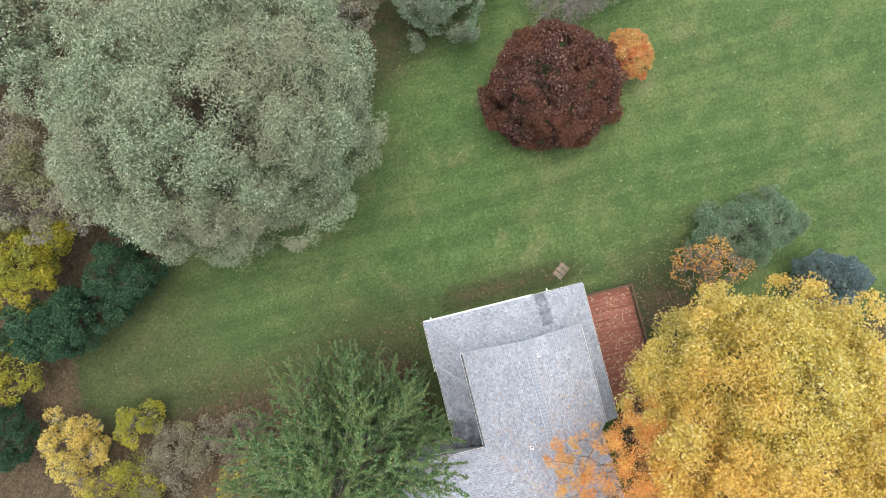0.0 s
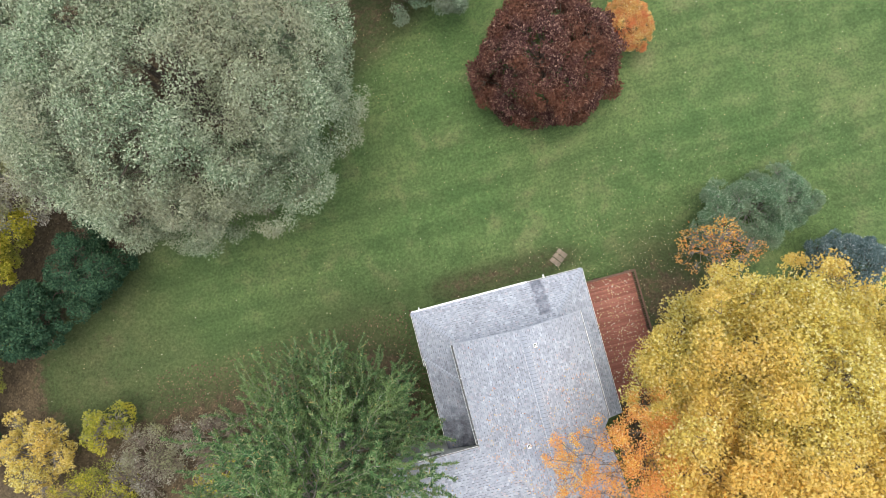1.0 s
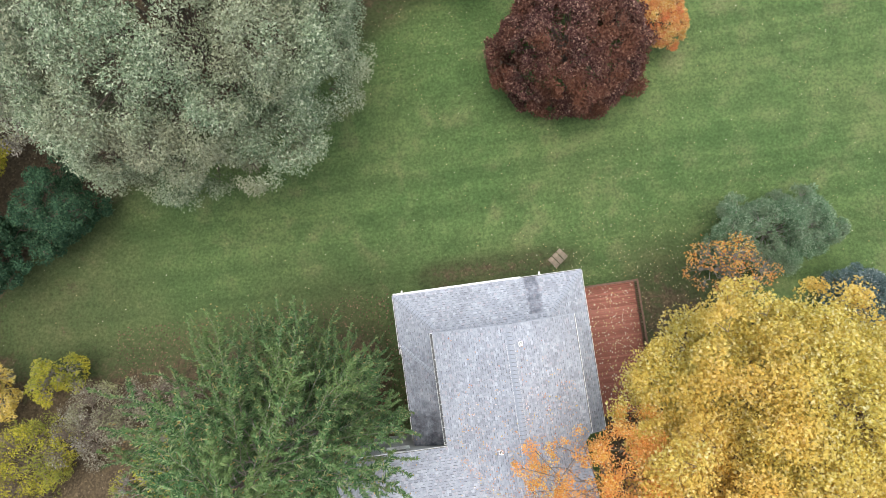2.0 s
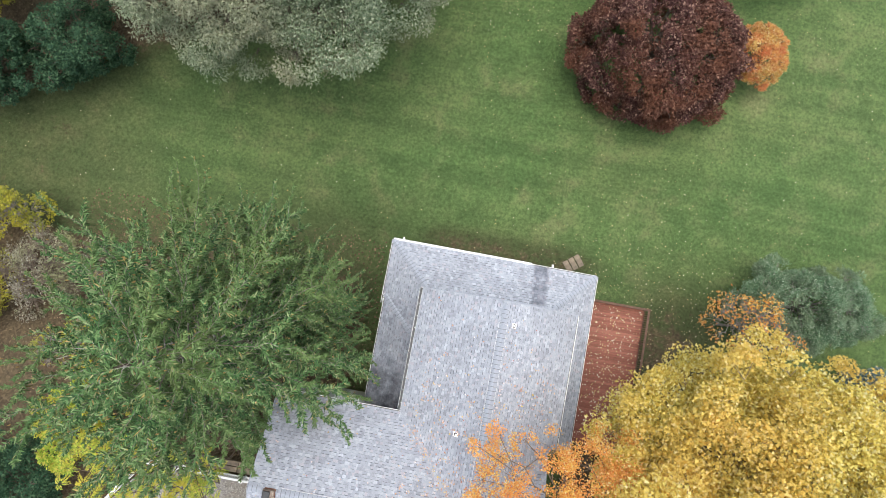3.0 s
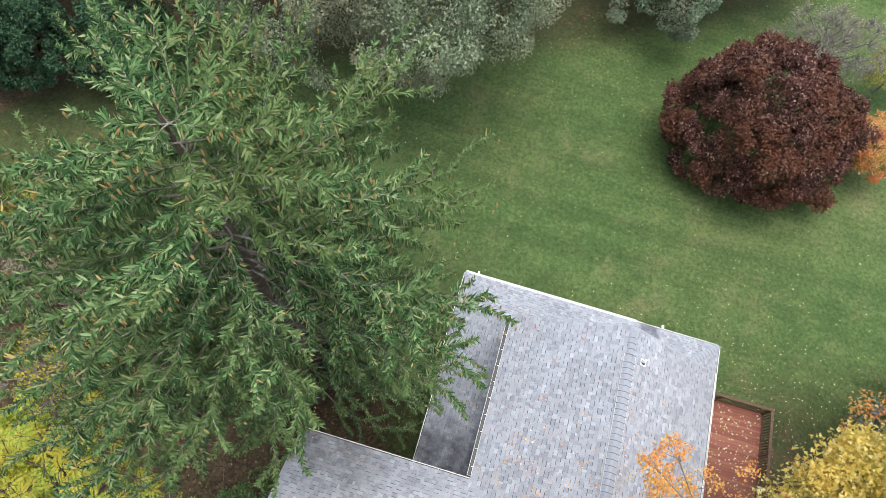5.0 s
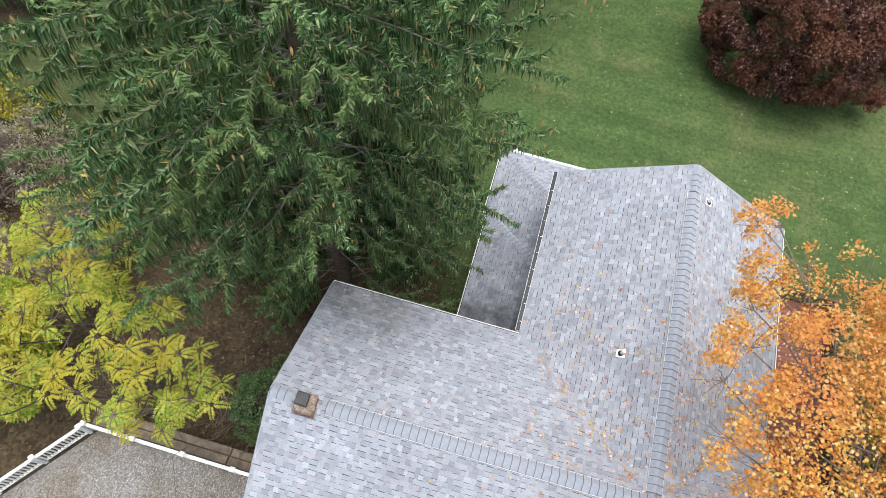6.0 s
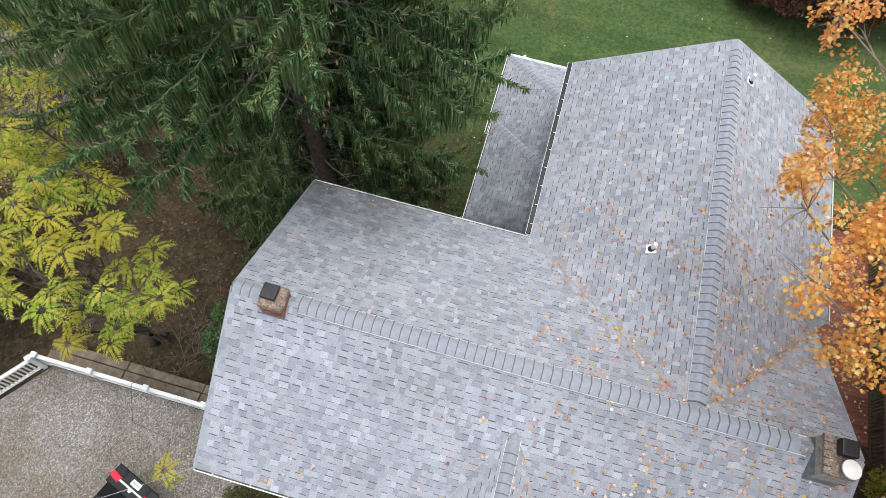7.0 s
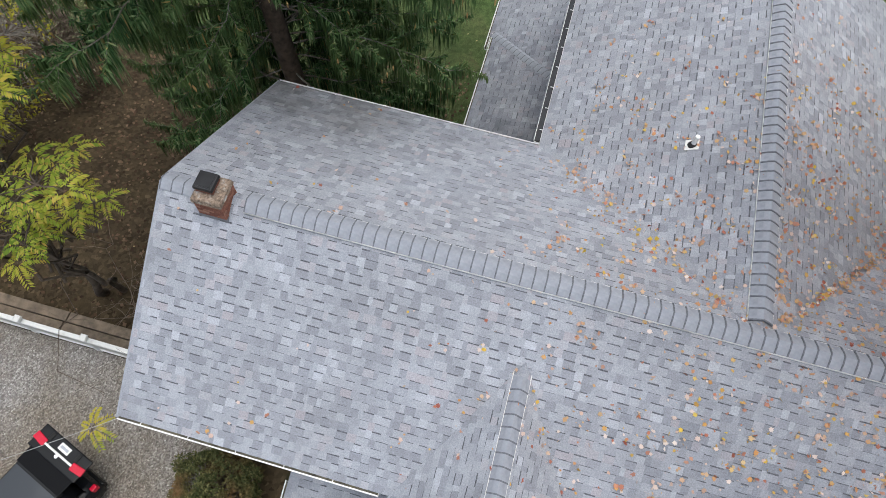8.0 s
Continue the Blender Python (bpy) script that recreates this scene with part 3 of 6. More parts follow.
X_W, X_E, Y_S = -6.09, 7.42, -7.82
PN = RIDGE_Z / (0 - RIDGE_Y)
PS = RIDGE_Z / (RIDGE_Y - Y_S)
PW = RIDGE_Z / T_X
Y_N = 6.22
E_EAVE = 7.85
# west wing, north slope
s, k = slope(0, 0, (0, -1), PN)
L = -RIDGE_Y * k
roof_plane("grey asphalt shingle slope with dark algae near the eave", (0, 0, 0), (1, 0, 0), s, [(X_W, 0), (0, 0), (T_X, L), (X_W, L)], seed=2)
roof_plane("grey asphalt shingle slope with drifted leaves", (0, 0, 0), (1, 0, 0), s, [(T_X, L), (X_E, (X_E - T_X) and L * (1 - (X_E - T_X) / (E_EAVE - T_X + 0.2))), (X_E, L)], seed=3)
# west wing, south slope
s, k = slope(0, 0, (0, 1), PS)
LS = (RIDGE_Y - Y_S) * k
roof_plane("grey asphalt shingle slope, weathered", (0, Y_S, 0), (1, 0, 0), s, [(X_W, 0), (X_E, 0), (X_E, LS), (X_W, LS)],
           near=lambda p: -4.6 < p.x < 0.3 and -6.9 < p.y < -4.6, seed=4)
# north wing
s, k = slope(0, 0, (1, 0), PW)
LW = T_X * k
roof_plane("grey asphalt shingle slope with two vent pipes", (0, 0, 0), (0, 1, 0), s, [(0, 0), (Y_N, 0), (Y_N, LW), (RIDGE_Y, LW)], seed=5)
s, k = slope(0, 0, (-1, 0), PW)
zE = RIDGE_Z - PW * (E_EAVE - T_X)
roof_plane("grey asphalt shingle slope under the maple", (E_EAVE, 0, zE), (0, 1, 0), s, [(-0.2, 0), (Y_N, 0), (Y_N, (E_EAVE - T_X) * k), (RIDGE_Y, (E_EAVE - T_X) * k)], seed=6)
# front cross gable
D_X, D_Z, D_Y, D_P = 0.62, 1.62, -5.36, 0.97
s, k = slope(0, 0, (1, 0), D_P)
hw = (D_Z + 0.15) / D_P
roof_plane("steep grey shingle slope of the front gable", (D_X - hw, 0, -0.15), (0, 1, 0), s, [(-12.0, 0), (-8.1, 0), (D_Y, hw * k), (-12.0, hw * k)], seed=7)
s, k = slope(0, 0, (-1, 0), D_P)
roof_plane("steep grey shingle slope of the front gable", (D_X + hw, 0, -0.15), (0, 1, 0), s, [(-12.0, 0), (-8.1, 0), (D_Y, hw * k), (-12.0, hw * k)], seed=8)
# skirt roof round the north wing
SZ, SP = -3.02, 0.52
SW_X, SN_Y, SE_X = -2.17, 8.60, 9.20
s, k = slope(0, 0, (0, -1), SP)
run = SN_Y - 5.75
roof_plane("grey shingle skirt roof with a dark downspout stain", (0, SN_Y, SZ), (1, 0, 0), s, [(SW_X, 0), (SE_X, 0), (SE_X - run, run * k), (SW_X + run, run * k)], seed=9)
s, k = slope(0, 0, (1, 0), SP)
runw = 0.42 - SW_X
J_Y = 5.60
roof_plane("grey shingle skirt roof", (SW_X, 0, SZ), (0, 1, 0), s, [(J_Y, 0), (SN_Y, 0), (SN_Y - runw, runw * k), (J_Y - runw, runw * k)], seed=10)
Z2 = SZ + 0.10
SW2_X = SW_X + 0.13
roof_plane("low grey shingle roof, dark with algae and painted-in spruce shade", (SW2_X, 0, Z2), (0, 1, 0), s, [(-0.3, 0), (J_Y, 0), (J_Y - runw, runw * k), (-0.3, runw * k)], seed=11)
s, k = slope(0, 0, (-1, 0), SP)
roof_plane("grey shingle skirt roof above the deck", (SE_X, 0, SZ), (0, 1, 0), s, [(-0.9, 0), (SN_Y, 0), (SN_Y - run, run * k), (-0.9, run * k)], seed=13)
# porch roof at the front
s, k = slope(0, 0, (0, 1), 0.35)
roof_plane("small grey shingle porch roof", (0, -10.4, -2.95), (1, 0, 0), s, [(-3.2, 0), (2.8, 0), (2.8, 2.8 * k), (-3.2, 2.8 * k)], seed=14)

SHINGLE_ME = {}
for roof, at, U, W, N, w, lift, thick in NEAR:
    key = (w, thick)
    if key not in SHINGLE_ME:
        e = EXPO * 1.04
        V = [(0, 0, lift + 0.004), (w, 0, lift + 0.004), (w, e, 0.006), (0, e, 0.006), (0, 0, -0.008), (w, 0, -0.008), (w, e, -0.008), (0, e, -0.008)]
        V += [(0, e * 0.86, 0.006 + (lift - 0.002) * 0.14), (w, e * 0.86, 0.006 + (lift - 0.002) * 0.14)]
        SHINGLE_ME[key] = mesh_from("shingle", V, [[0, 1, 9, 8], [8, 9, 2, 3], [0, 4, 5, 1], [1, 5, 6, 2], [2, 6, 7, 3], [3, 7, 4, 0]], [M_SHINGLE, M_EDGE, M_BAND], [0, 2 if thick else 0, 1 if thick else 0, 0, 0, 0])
    ob = put("shingle", SHINGLE_ME[key], roof)
    m = Matrix((U, W, N)).transposed().to_4x4()
    ob.matrix_world = Matrix.Translation(at) @ m


def ridge_caps(a, b, pitch, width=0.19, step=0.20, strips=True, label="ridge cap shingles"):
    """A line of lapped cap shingles over a raised vent, with a bright metal strip on each side."""
    a, b = Vector(a), Vector(b)
    d = (b - a).normalized()
    side = d.cross(Vector((0, 0, 1))).normalized()
    upn = side.cross(d)
    n = int((b - a).length / step)
    prof = [(-width, -width * pitch), (-width * 0.5, -width * pitch * 0.36), (0, 0.004), (width * 0.5, -width * pitch * 0.36), (width, -width * pitch)]
    V = []
    for y, lift, kk in ((0, 0.018, 1.0), (0.024, 0.0176, 1.0), (step * 1.12, 0.004, 0.97)):
        for x, z in prof:
            V.append((x * kk, y, z + lift))
    for x, z in prof:
        V.append((x, 0, z - 0.03))
    F = [[i, i + 1, i + 6, i + 5] for i in range(4)] + [[i + 5, i + 6, i + 11, i + 10] for i in range(4)] + [[i + 1, i, i + 15, i + 16] for i in range(4)]
    me = mesh_from("ridge_cap", V, F, [M_CAPS, M_EDGE, M_CAPLINE], [2] * 4 + [0] * 4 + [2] * 4, smooth=False)
    base = Matrix((-side, d, upn)).transposed().to_4x4()
    bm = bmesh.new()
    for sg in (-1, 1):
        p0, p1 = a + side * sg * width, b + side * sg * width
        c = (p0 + p1) / 2 + upn * (-width * pitch + 0.012)
        m = base.to_3x3()
        box(bm, c if strips else (a + b) / 2 - upn * 0.03 + side * sg * 0.03, (0.012, (b - a).length, 0.03), m)
    vent = part("ridge_vent", bm, M_METAL if not strips else M_WHITE, house, label)
    for i in range(n):
        ob = put("ridge_cap", me, vent)
        ob.matrix_world = Matrix.Translation(a + d * (i * step) + upn * (0.03 if strips else 0.014)) @ base @ Matrix.Rotation(radians(RND.uniform(-0.6, 0.6)), 4, "Z")
    return vent


ridge_caps((-4.55, RIDGE_Y, RIDGE_Z + 0.03), (6.3, RIDGE_Y, RIDGE_Z + 0.03), 0.58, 0.20, 0.205, label="ridge vent with lapped caps and bright edges")
ridge_caps((X_W, RIDGE_Y, RIDGE_Z), (-5.45, RIDGE_Y, RIDGE_Z), 0.58, 0.17, 0.205, False)
ridge_caps((T_X, RIDGE_Y + 0.25, RIDGE_Z + 0.03), (T_X, 5.2, RIDGE_Z + 0.03), 0.59, 0.20, 0.205, label="ridge vent with lapped caps and bright edges")
ridge_caps((T_X, 5.2, RIDGE_Z), (T_X, Y_N, RIDGE_Z), 0.59, 0.15, 0.205, False)
ridge_caps((D_X, -12.0, D_Z + 0.02), (D_X, D_Y - 0.15, D_Z + 0.02), 0.97, 0.15, 0.205, label="ridge vent of the front gable")
for a, b in (((SW_X, SN_Y, SZ), (SW_X + 2.3, SN_Y - 2.3, SZ + 2.3 * SP)), ((SE_X, SN_Y, SZ), (SE_X - 2.3, SN_Y - 2.3, SZ + 2.3 * SP)),
             ((SW2_X, J_Y, Z2 + 0.01), (SW2_X + 2.2, J_Y - 2.2, Z2 + 0.01 + 2.2 * SP))):
    ridge_caps(a, b, 0.40, 0.16, 0.205, False, "hip cap shingles")


def gutter(a, b, out, label="white aluminium gutter", dark=False, straps=0.9, lid=0.0, wide=0.092, lip=0.024):
    """A trough along an eave from a to b; out points away from the house."""
    o = Vector(out).normalized()
    a, b = Vector(a) - o * 0.026, Vector(b) - o * 0.026
    d = (b - a).normalized()
    up = Vector((0, 0, 1))
    inn = wide - lip
    prof = [(0.0, 0.0), (0.0, -0.11), (0.06, -0.12), (wide, -0.05), (wide, 0.0), (inn, 0.0), (inn, -0.045), (0.05, -0.10), (0.012, -0.095), (0.012, 0.0)]
    V = [p + o * x + up * z for p in (a, b) for x, z in prof]
    n = len(prof)
    F = [[i, (i + 1) % n, n + (i + 1) % n, n + i] for i in range(n)] + [list(range(n))[::-1], list(range(n, 2 * n))]
    g = put("gutter", mesh_from("gutter", V, F, M_CAP if dark else M_WHITE), house, label)
    c = (a + b) / 2 + o * (inn / 2 + 0.005) + up * -0.05
    bm = bmesh.new()
    L_ = (b - a).length
    box(bm, c, (L_ - 0.04, inn - 0.012, 0.06), Matrix((d, o, up)).transposed())
    part("silt", bm, M_CAP if straps < 0.7 else M_TROUGH, g, "dark leaf mould in the trough")
    if lid:
        bm = bmesh.new()
        box(bm, a + d * (L_ * lid / 2) + o * 0.066 + up * 0.008, (L_ * lid, 0.14, 0.012), Matrix((d, o, up)).transposed(), 0.003)
        part("guard", bm, M_WHITE, g, "white gutter guard")
    k = int(L_ / straps)
    for i in range(k):
        bm = bmesh.new()
        box(bm, a + d * (straps * (i + 0.5)) + o * 0.045 + up * 0.004, (0.016, 0.07, 0.006), Matrix((d, o, up)).transposed())
        part("strap", bm, M_WHITE, g)
    return g


gutter((X_W, 0.0, -0.01), (0.0, 0.0, -0.01), (0, 1, 0))
gutter((-0.03, 0.13, -0.01), (-0.03, Y_N, -0.01), (-1, 0, 0), "gutter with a black trough and white straps", straps=0.62, wide=0.15, lip=0.012)
gutter((E_EAVE, -0.2, zE - 0.01), (E_EAVE, Y_N, zE - 0.01), (1, 0, 0))
gutter((SW_X, SN_Y, SZ - 0.01), (SE_X, SN_Y, SZ - 0.01), (0, 1, 0), lid=0.68)
gutter((SW_X, J_Y - 0.5, SZ - 0.01), (SW_X, SN_Y, SZ - 0.01), (-1, 0, 0))
gutter((SW2_X, 0.0, Z2 - 0.01), (SW2_X, J_Y, Z2 - 0.01), (-1, 0, 0))
gutter((SE_X, -0.9, SZ - 0.01), (SE_X, SN_Y, SZ - 0.01), (1, 0, 0))
gutter((X_W, Y_S, -0.01), (D_X - hw, Y_S, -0.01), (0, -1, 0))
gutter((D_X + hw, Y_S, -0.01), (X_E, Y_S, -0.01), (0, -1, 0))
gutter((-3.2, -7.95, -2.1), (-3.2, -10.4, -2.96), (-1, 0, 0))


def rake(a, b):
    """A white drip edge up a gable."""
    a, b = Vector(a), Vector(b)
    d = (b - a).normalized()
    s_ = d.cross(Vector((0, 0, 1))).normalized()
    bm = bmesh.new()
    box(bm, (a + b) / 2 + Vector((0, 0, -0.075)), ((b - a).length, 0.03, 0.13), Matrix((d, s_, s_.cross(d))).transposed(), 0.004)
    part("rake_board", bm, M_CAPS, house, "grey metal rake edge")


for x in (X_W - 0.016, X_E + 0.016):
    rake((x, Y_S, 0), (x, RIDGE_Y, RIDGE_Z))
rake((X_W - 0.016, RIDGE_Y, RIDGE_Z), (X_W - 0.016, 0, 0))
rake((X_E + 0.016, RIDGE_Y, RIDGE_Z), (X_E + 0.016, -0.8, PN * 0.8))
rake((0, Y_N + 0.016, 0), (T_X, Y_N + 0.016, RIDGE_Z))
rake((T_X, Y_N + 0.016, RIDGE_Z), (E_EAVE, Y_N + 0.016, zE))


def wall(name, pts, out, label="pale grey lap siding"):
    """A wall with thickness: outline pts, lap boards proud of it on the side that out shows."""
    bm = bmesh.new()
    prism(bm, pts, -Vector(out) * 0.16)
    return part(name, bm, M_SIDING, house, label)


def laps(x0, x1, y, z0, z1, holes=()):
    """Lap boards of a north-facing wall, cut at windows."""
    V, F = [], []
    z = z0
    while z < z1:
        spans = [(x0, x1)]
        for hx0, hx1, hz0, hz1 in holes:
            if z + 0.12 > hz0 and z < hz1:
                spans = [q for s0, s1 in spans for q in ((s0, min(s1, hx0)), (max(s0, hx1), s1)) if q[1] - q[0] > 0.02]
        for s0, s1 in spans:
            i = len(V)
            V += [(s0, y + 0.022, z), (s1, y + 0.022, z), (s1, y + 0.006, z + 0.12), (s0, y + 0.006, z + 0.12), (s0, y, z), (s1, y, z)]
            F += [[i + 1, i, i + 3, i + 2], [i, i + 1, i + 5, i + 4]]
        z += 0.12
    tagged(put("lap_siding", mesh_from("lap_siding", V, F, M_SIDING), house), kind="stuff")


G0 = -8.8
wall("wall", [(-5.75, -0.38, G0), (0.4, -0.38, G0), (0.4, -0.38, -0.1), (-5.75, -0.38, -0.1)], (0, 1, 0))
laps(-5.75, 0.38, -0.378, -7.0, -0.2, [(-3.55, -2.45, -2.75, -1.45)])
wall("wall", [(-5.75, -7.45, G0), (-5.75, -0.55, G0), (-5.75, -0.55, 0.2), (-5.75, RIDGE_Y, 2.2), (-5.75, -7.45, 0.15)], (-1, 0, 0))
wall("wall", [(-5.58, -7.45, G0), (7.05, -7.45, G0), (7.05, -7.45, 0.1), (-5.58, -7.45, 0.1)], (0, -1, 0))
wall("wall", [(7.05, -7.28, G0), (7.05, -0.55, G0), (7.05, -0.55, 0.2), (7.05, RIDGE_Y, 2.2), (7.05, -7.28, 0.15)], (1, 0, 0))
wall("wall", [(0.4, -0.37, G0), (0.4, 5.8, G0), (0.4, 5.8, 0.05), (0.4, -0.37, 0.05)], (-1, 0, 0))
wall("wall", [(0.57, 5.8, G0), (7.35, 5.8, G0), (7.35, 5.8, 0.25), (T_X, 5.8, 2.15), (0.57, 5.8, 0.15)], (0, 1, 0))
wall("wall", [(7.35, -0.5, G0), (7.35, 5.63, G0), (7.35, 5.63, 0.2), (7.35, -0.5, 0.2)], (1, 0, 0))
wall("wall", [(-1.85, -0.2, G0), (-1.85, 8.25, G0), (-1.85, 8.25, -3.1), (-1.85, -0.2, -3.1)], (-1, 0, 0), "pale grey ground-floor siding")
wall("wall", [(-1.68, 8.25, G0), (8.85, 8.25, G0), (8.85, 8.25, -3.1), (-1.68, 8.25, -3.1)], (0, 1, 0), "pale grey ground-floor siding")
wall("wall", [(8.85, -0.85, G0), (8.85, 8.08, G0), (8.85, 8.08, -3.1), (8.85, -0.85, -3.1)], (1, 0, 0), "pale grey ground-floor siding")
wall("wall", [(D_X - 1.5, -11.6, G0), (D_X + 1.5, -11.6, G0), (D_X + 1.5, -11.6, 0), (D_X, -11.6, 1.45), (D_X - 1.5, -11.6, 0)], (0, -1, 0))
wall("wall", [(D_X - 1.5, -11.4, G0), (D_X - 1.5, -7.63, G0), (D_X - 1.5, -7.63, 0), (D_X - 1.5, -11.4, 0)], (-1, 0, 0))
wall("wall", [(D_X + 1.5, -11.4, G0), (D_X + 1.5, -7.63, G0), (D_X + 1.5, -7.63, 0), (D_X + 1.5, -11.4, 0)], (1, 0, 0))


def north_window():
    bm = bmesh.new()
    for c, s_ in (((-3.0, -0.36, -1.42), (1.24, 0.10, 0.10)), ((-3.57, -0.36, -2.1), (0.10, 0.10, 1.36)), ((-2.43, -0.36, -2.1), (0.10, 0.10, 1.36)), ((-3.0, -0.36, -2.1), (1.1, 0.06, 0.05))):
        box(bm, c, s_, bevel=0.006)
    w = part("window", bm, M_WHITE, house, "white framed sash window")
    bm = bmesh.new()
    box(bm, (-3.0, -0.31, -2.8), (1.34, 0.26, 0.07), bevel=0.008)
    part("sill", bm, M_WHITE, w)
    for z in (-1.77, -2.43):
        bm = bmesh.new()
        box(bm, (-3.0, -0.372, z), (1.06, 0.012, 0.60))
        part("pane", bm, M_GLASS, w)


north_window()


def west_chimney():
    """Square brick stack astride the ridge, a mossy mortar crown and a black flue cover."""
    cx, cy, z0, z1, h = -5.05, -4.29, 1.7, 2.60, 0.245
    bm = bmesh.new()
    box(bm, (cx, cy, (z0 + z1) / 2), (2 * h - 0.03, 2 * h - 0.03, z1 - z0))
    core = part("chimney", bm, M_MORTAR, house, "short red brick chimney")
    me = {}
    z, row = z0, 0
    while z < z1 - 0.03:
        for sx, sy in ((1, 0), (-1, 0), (0, 1), (0, -1)):
            for i in range(-1, 3):
                p = -h + 0.21 * i + (0.105 if row % 2 else 0.0)
                a0, a1 = max(p, -h), min(p + 0.20, h)
                w = round(a1 - a0, 3)
                if w < 0.03:
                    continue
                if w not in me:
                    b = bmesh.new()
                    box(b, (0, 0, 0), (w, 0.09, 0.058), bevel=0.004)
                    m_ = bpy.data.meshes.new("brick")
                    b.to_mesh(m_)
                    b.free()
                    m_.materials.append(M_BRICK)
                    me[w] = m_
                ob = put("brick", me[w], core)
                mid = (a0 + a1) / 2
                off = h - 0.045 + RND.uniform(-0.003, 0.003)
                ob.matrix_world = Matrix.Translation((cx + sx * off + (mid if sy else 0), cy + sy * off + (mid if sx else 0), z + 0.034)) @ Matrix.Rotation(radians(90) if sx else 0, 4, "Z")
        z += 0.07
        row += 1
    bm = bmesh.new()
    box(bm, (cx, cy, z1 + 0.05), (2 * h + 0.05, 2 * h + 0.05, 0.10), bevel=0.02, taper=0.93)
    bmesh.ops.subdivide_edges(bm, edges=bm.edges, cuts=2)
    for v in bm.verts:
        v.co += Vector((RND.uniform(-1, 1), RND.uniform(-1, 1), RND.uniform(-1, 1))) * 0.012
    part("crown", bm, M_STONE, core, "lichened mortar crown")
    bm = bmesh.new()
    box(bm, (cx - 0.075, cy + 0.06, z1 + 0.13), (0.30, 0.30, 0.12), bevel=0.01)
    part("flue", bm, M_BRICK, core, "red clay flue")
    bm = bmesh.new()
    box(bm, (cx - 0.075, cy + 0.06, z1 + 0.22), (0.35, 0.35, 0.07), bevel=0.015, taper=0.92)
    box(bm, (cx - 0.075, cy + 0.06, z1 + 0.262), (0.26, 0.26, 0.012), bevel=0.004)
    part("cap", bm, M_CAP, core, "black metal flue cover")
    bm = bmesh.new()
    box(bm, (cx, cy, 2.02), (2 * h + 0.05, 2 * h + 0.05, 0.36), taper=0.95)
    part("flashing", bm, M_METAL, core, "grey flashing at the roof")


west_chimney()


def east_chimney():
    """Rendered stack at the east end with a dark flue box and a round white cap."""
    cx, cy = 6.73, -4.32
    bm = bmesh.new()
    box(bm, (cx, cy, 2.1), (0.56, 0.80, 1.15), bevel=0.02)
    core = part("chimney", bm, M_MORTAR, house, "grey rendered chimney with worn edges")
    bm = bmesh.new()
    for q in range(5):
        box(bm, (cx - 0.22, cy - 0.32 + 0.16 * q, 2.70), (0.18, 0.15, 0.09), bevel=0.015)
        box(bm, (cx + 0.22, cy - 0.32 + 0.16 * q, 2.70), (0.18, 0.15, 0.09), bevel=0.015)
    box(bm, (cx, cy, 2.69), (0.32, 0.80, 0.07), bevel=0.01)
    part("crown", bm, M_STONE, core, "worn brick and mortar crown")
    bm = bmesh.new()
    box(bm, (cx + 0.10, cy + 0.18, 2.84), (0.34, 0.34, 0.22), bevel=0.04)
    part("flue", bm, M_CAP, core, "black square flue cover")
    bm = bmesh.new()
    cyl(bm, (cx + 0.15, cy - 0.22, 2.72), (cx + 0.15, cy - 0.22, 2.86), 0.12, n=24)
    part("pipe", bm, M_METAL, core)
    bm = bmesh.new()
    cyl(bm, (cx + 0.15, cy - 0.22, 2.86), (cx + 0.15, cy - 0.22, 2.90), 0.185, 0.185, n=32)
    cyl(bm, (cx + 0.15, cy - 0.22, 2.90), (cx + 0.15, cy - 0.22, 2.93), 0.185, 0.05, n=32)
    part("cap", bm, M_VENTW, core, "round white metal cap")
    bm = bmesh.new()
    box(bm, (cx - 0.02, cy, 2.06), (0.74, 0.96, 0.66), taper=0.76)
    part("flashing", bm, M_METAL, core, "wide grey lead flashing")


east_chimney()


def vent_pipe(x, y):
    z = PW * x if x < T_X else RIDGE_Z - PW * (x - T_X)
    sg = 1 if x < T_X else -1
    n = Vector((-PW * sg, 0, 1)).normalized()
    u = Vector((1, 0, PW * sg)).normalized()
    bm = bmesh.new()
    box(bm, Vector((x, y, z)) + n * 0.022, (0.26, 0.24, 0.012), Matrix((u, Vector((0, 1, 0)), n)).transposed(), 0.004)
    v = part("vent", bm, M_VENTW, house, "plumbing vent with white flashing")
    bm = bmesh.new()
    cyl(bm, (x, y, z), (x, y, z + 0.085), 0.095, 0.06, 16)
    part("collar", bm, M_RUBBER, v, "black rubber collar")
    bm = bmesh.new()
    cyl(bm, (x, y, z + 0.06), (x, y, z + 0.30), 0.046, n=16)
    part("pipe", bm, M_VENTW, v)


vent_pipe(2.80, -0.30)
vent_pipe(4.56, 5.15)

for x in (6.72, -1.62):
    bm = bmesh.new()
    box(bm, (x, SN_Y + 0.15, SZ - 0.075), (0.09, 0.18, 0.07), bevel=0.01)
    box(bm, (x, SN_Y + 0.21, SZ - 0.16), (0.085, 0.07, 0.14), bevel=0.01)
    part("downspout", bm, M_WHITE, house, "white downspout elbow at the eave")


# ---- plants ----
def ball(n, rs):
    v = rs.normal(size=(n, 3))
    return unit(v)


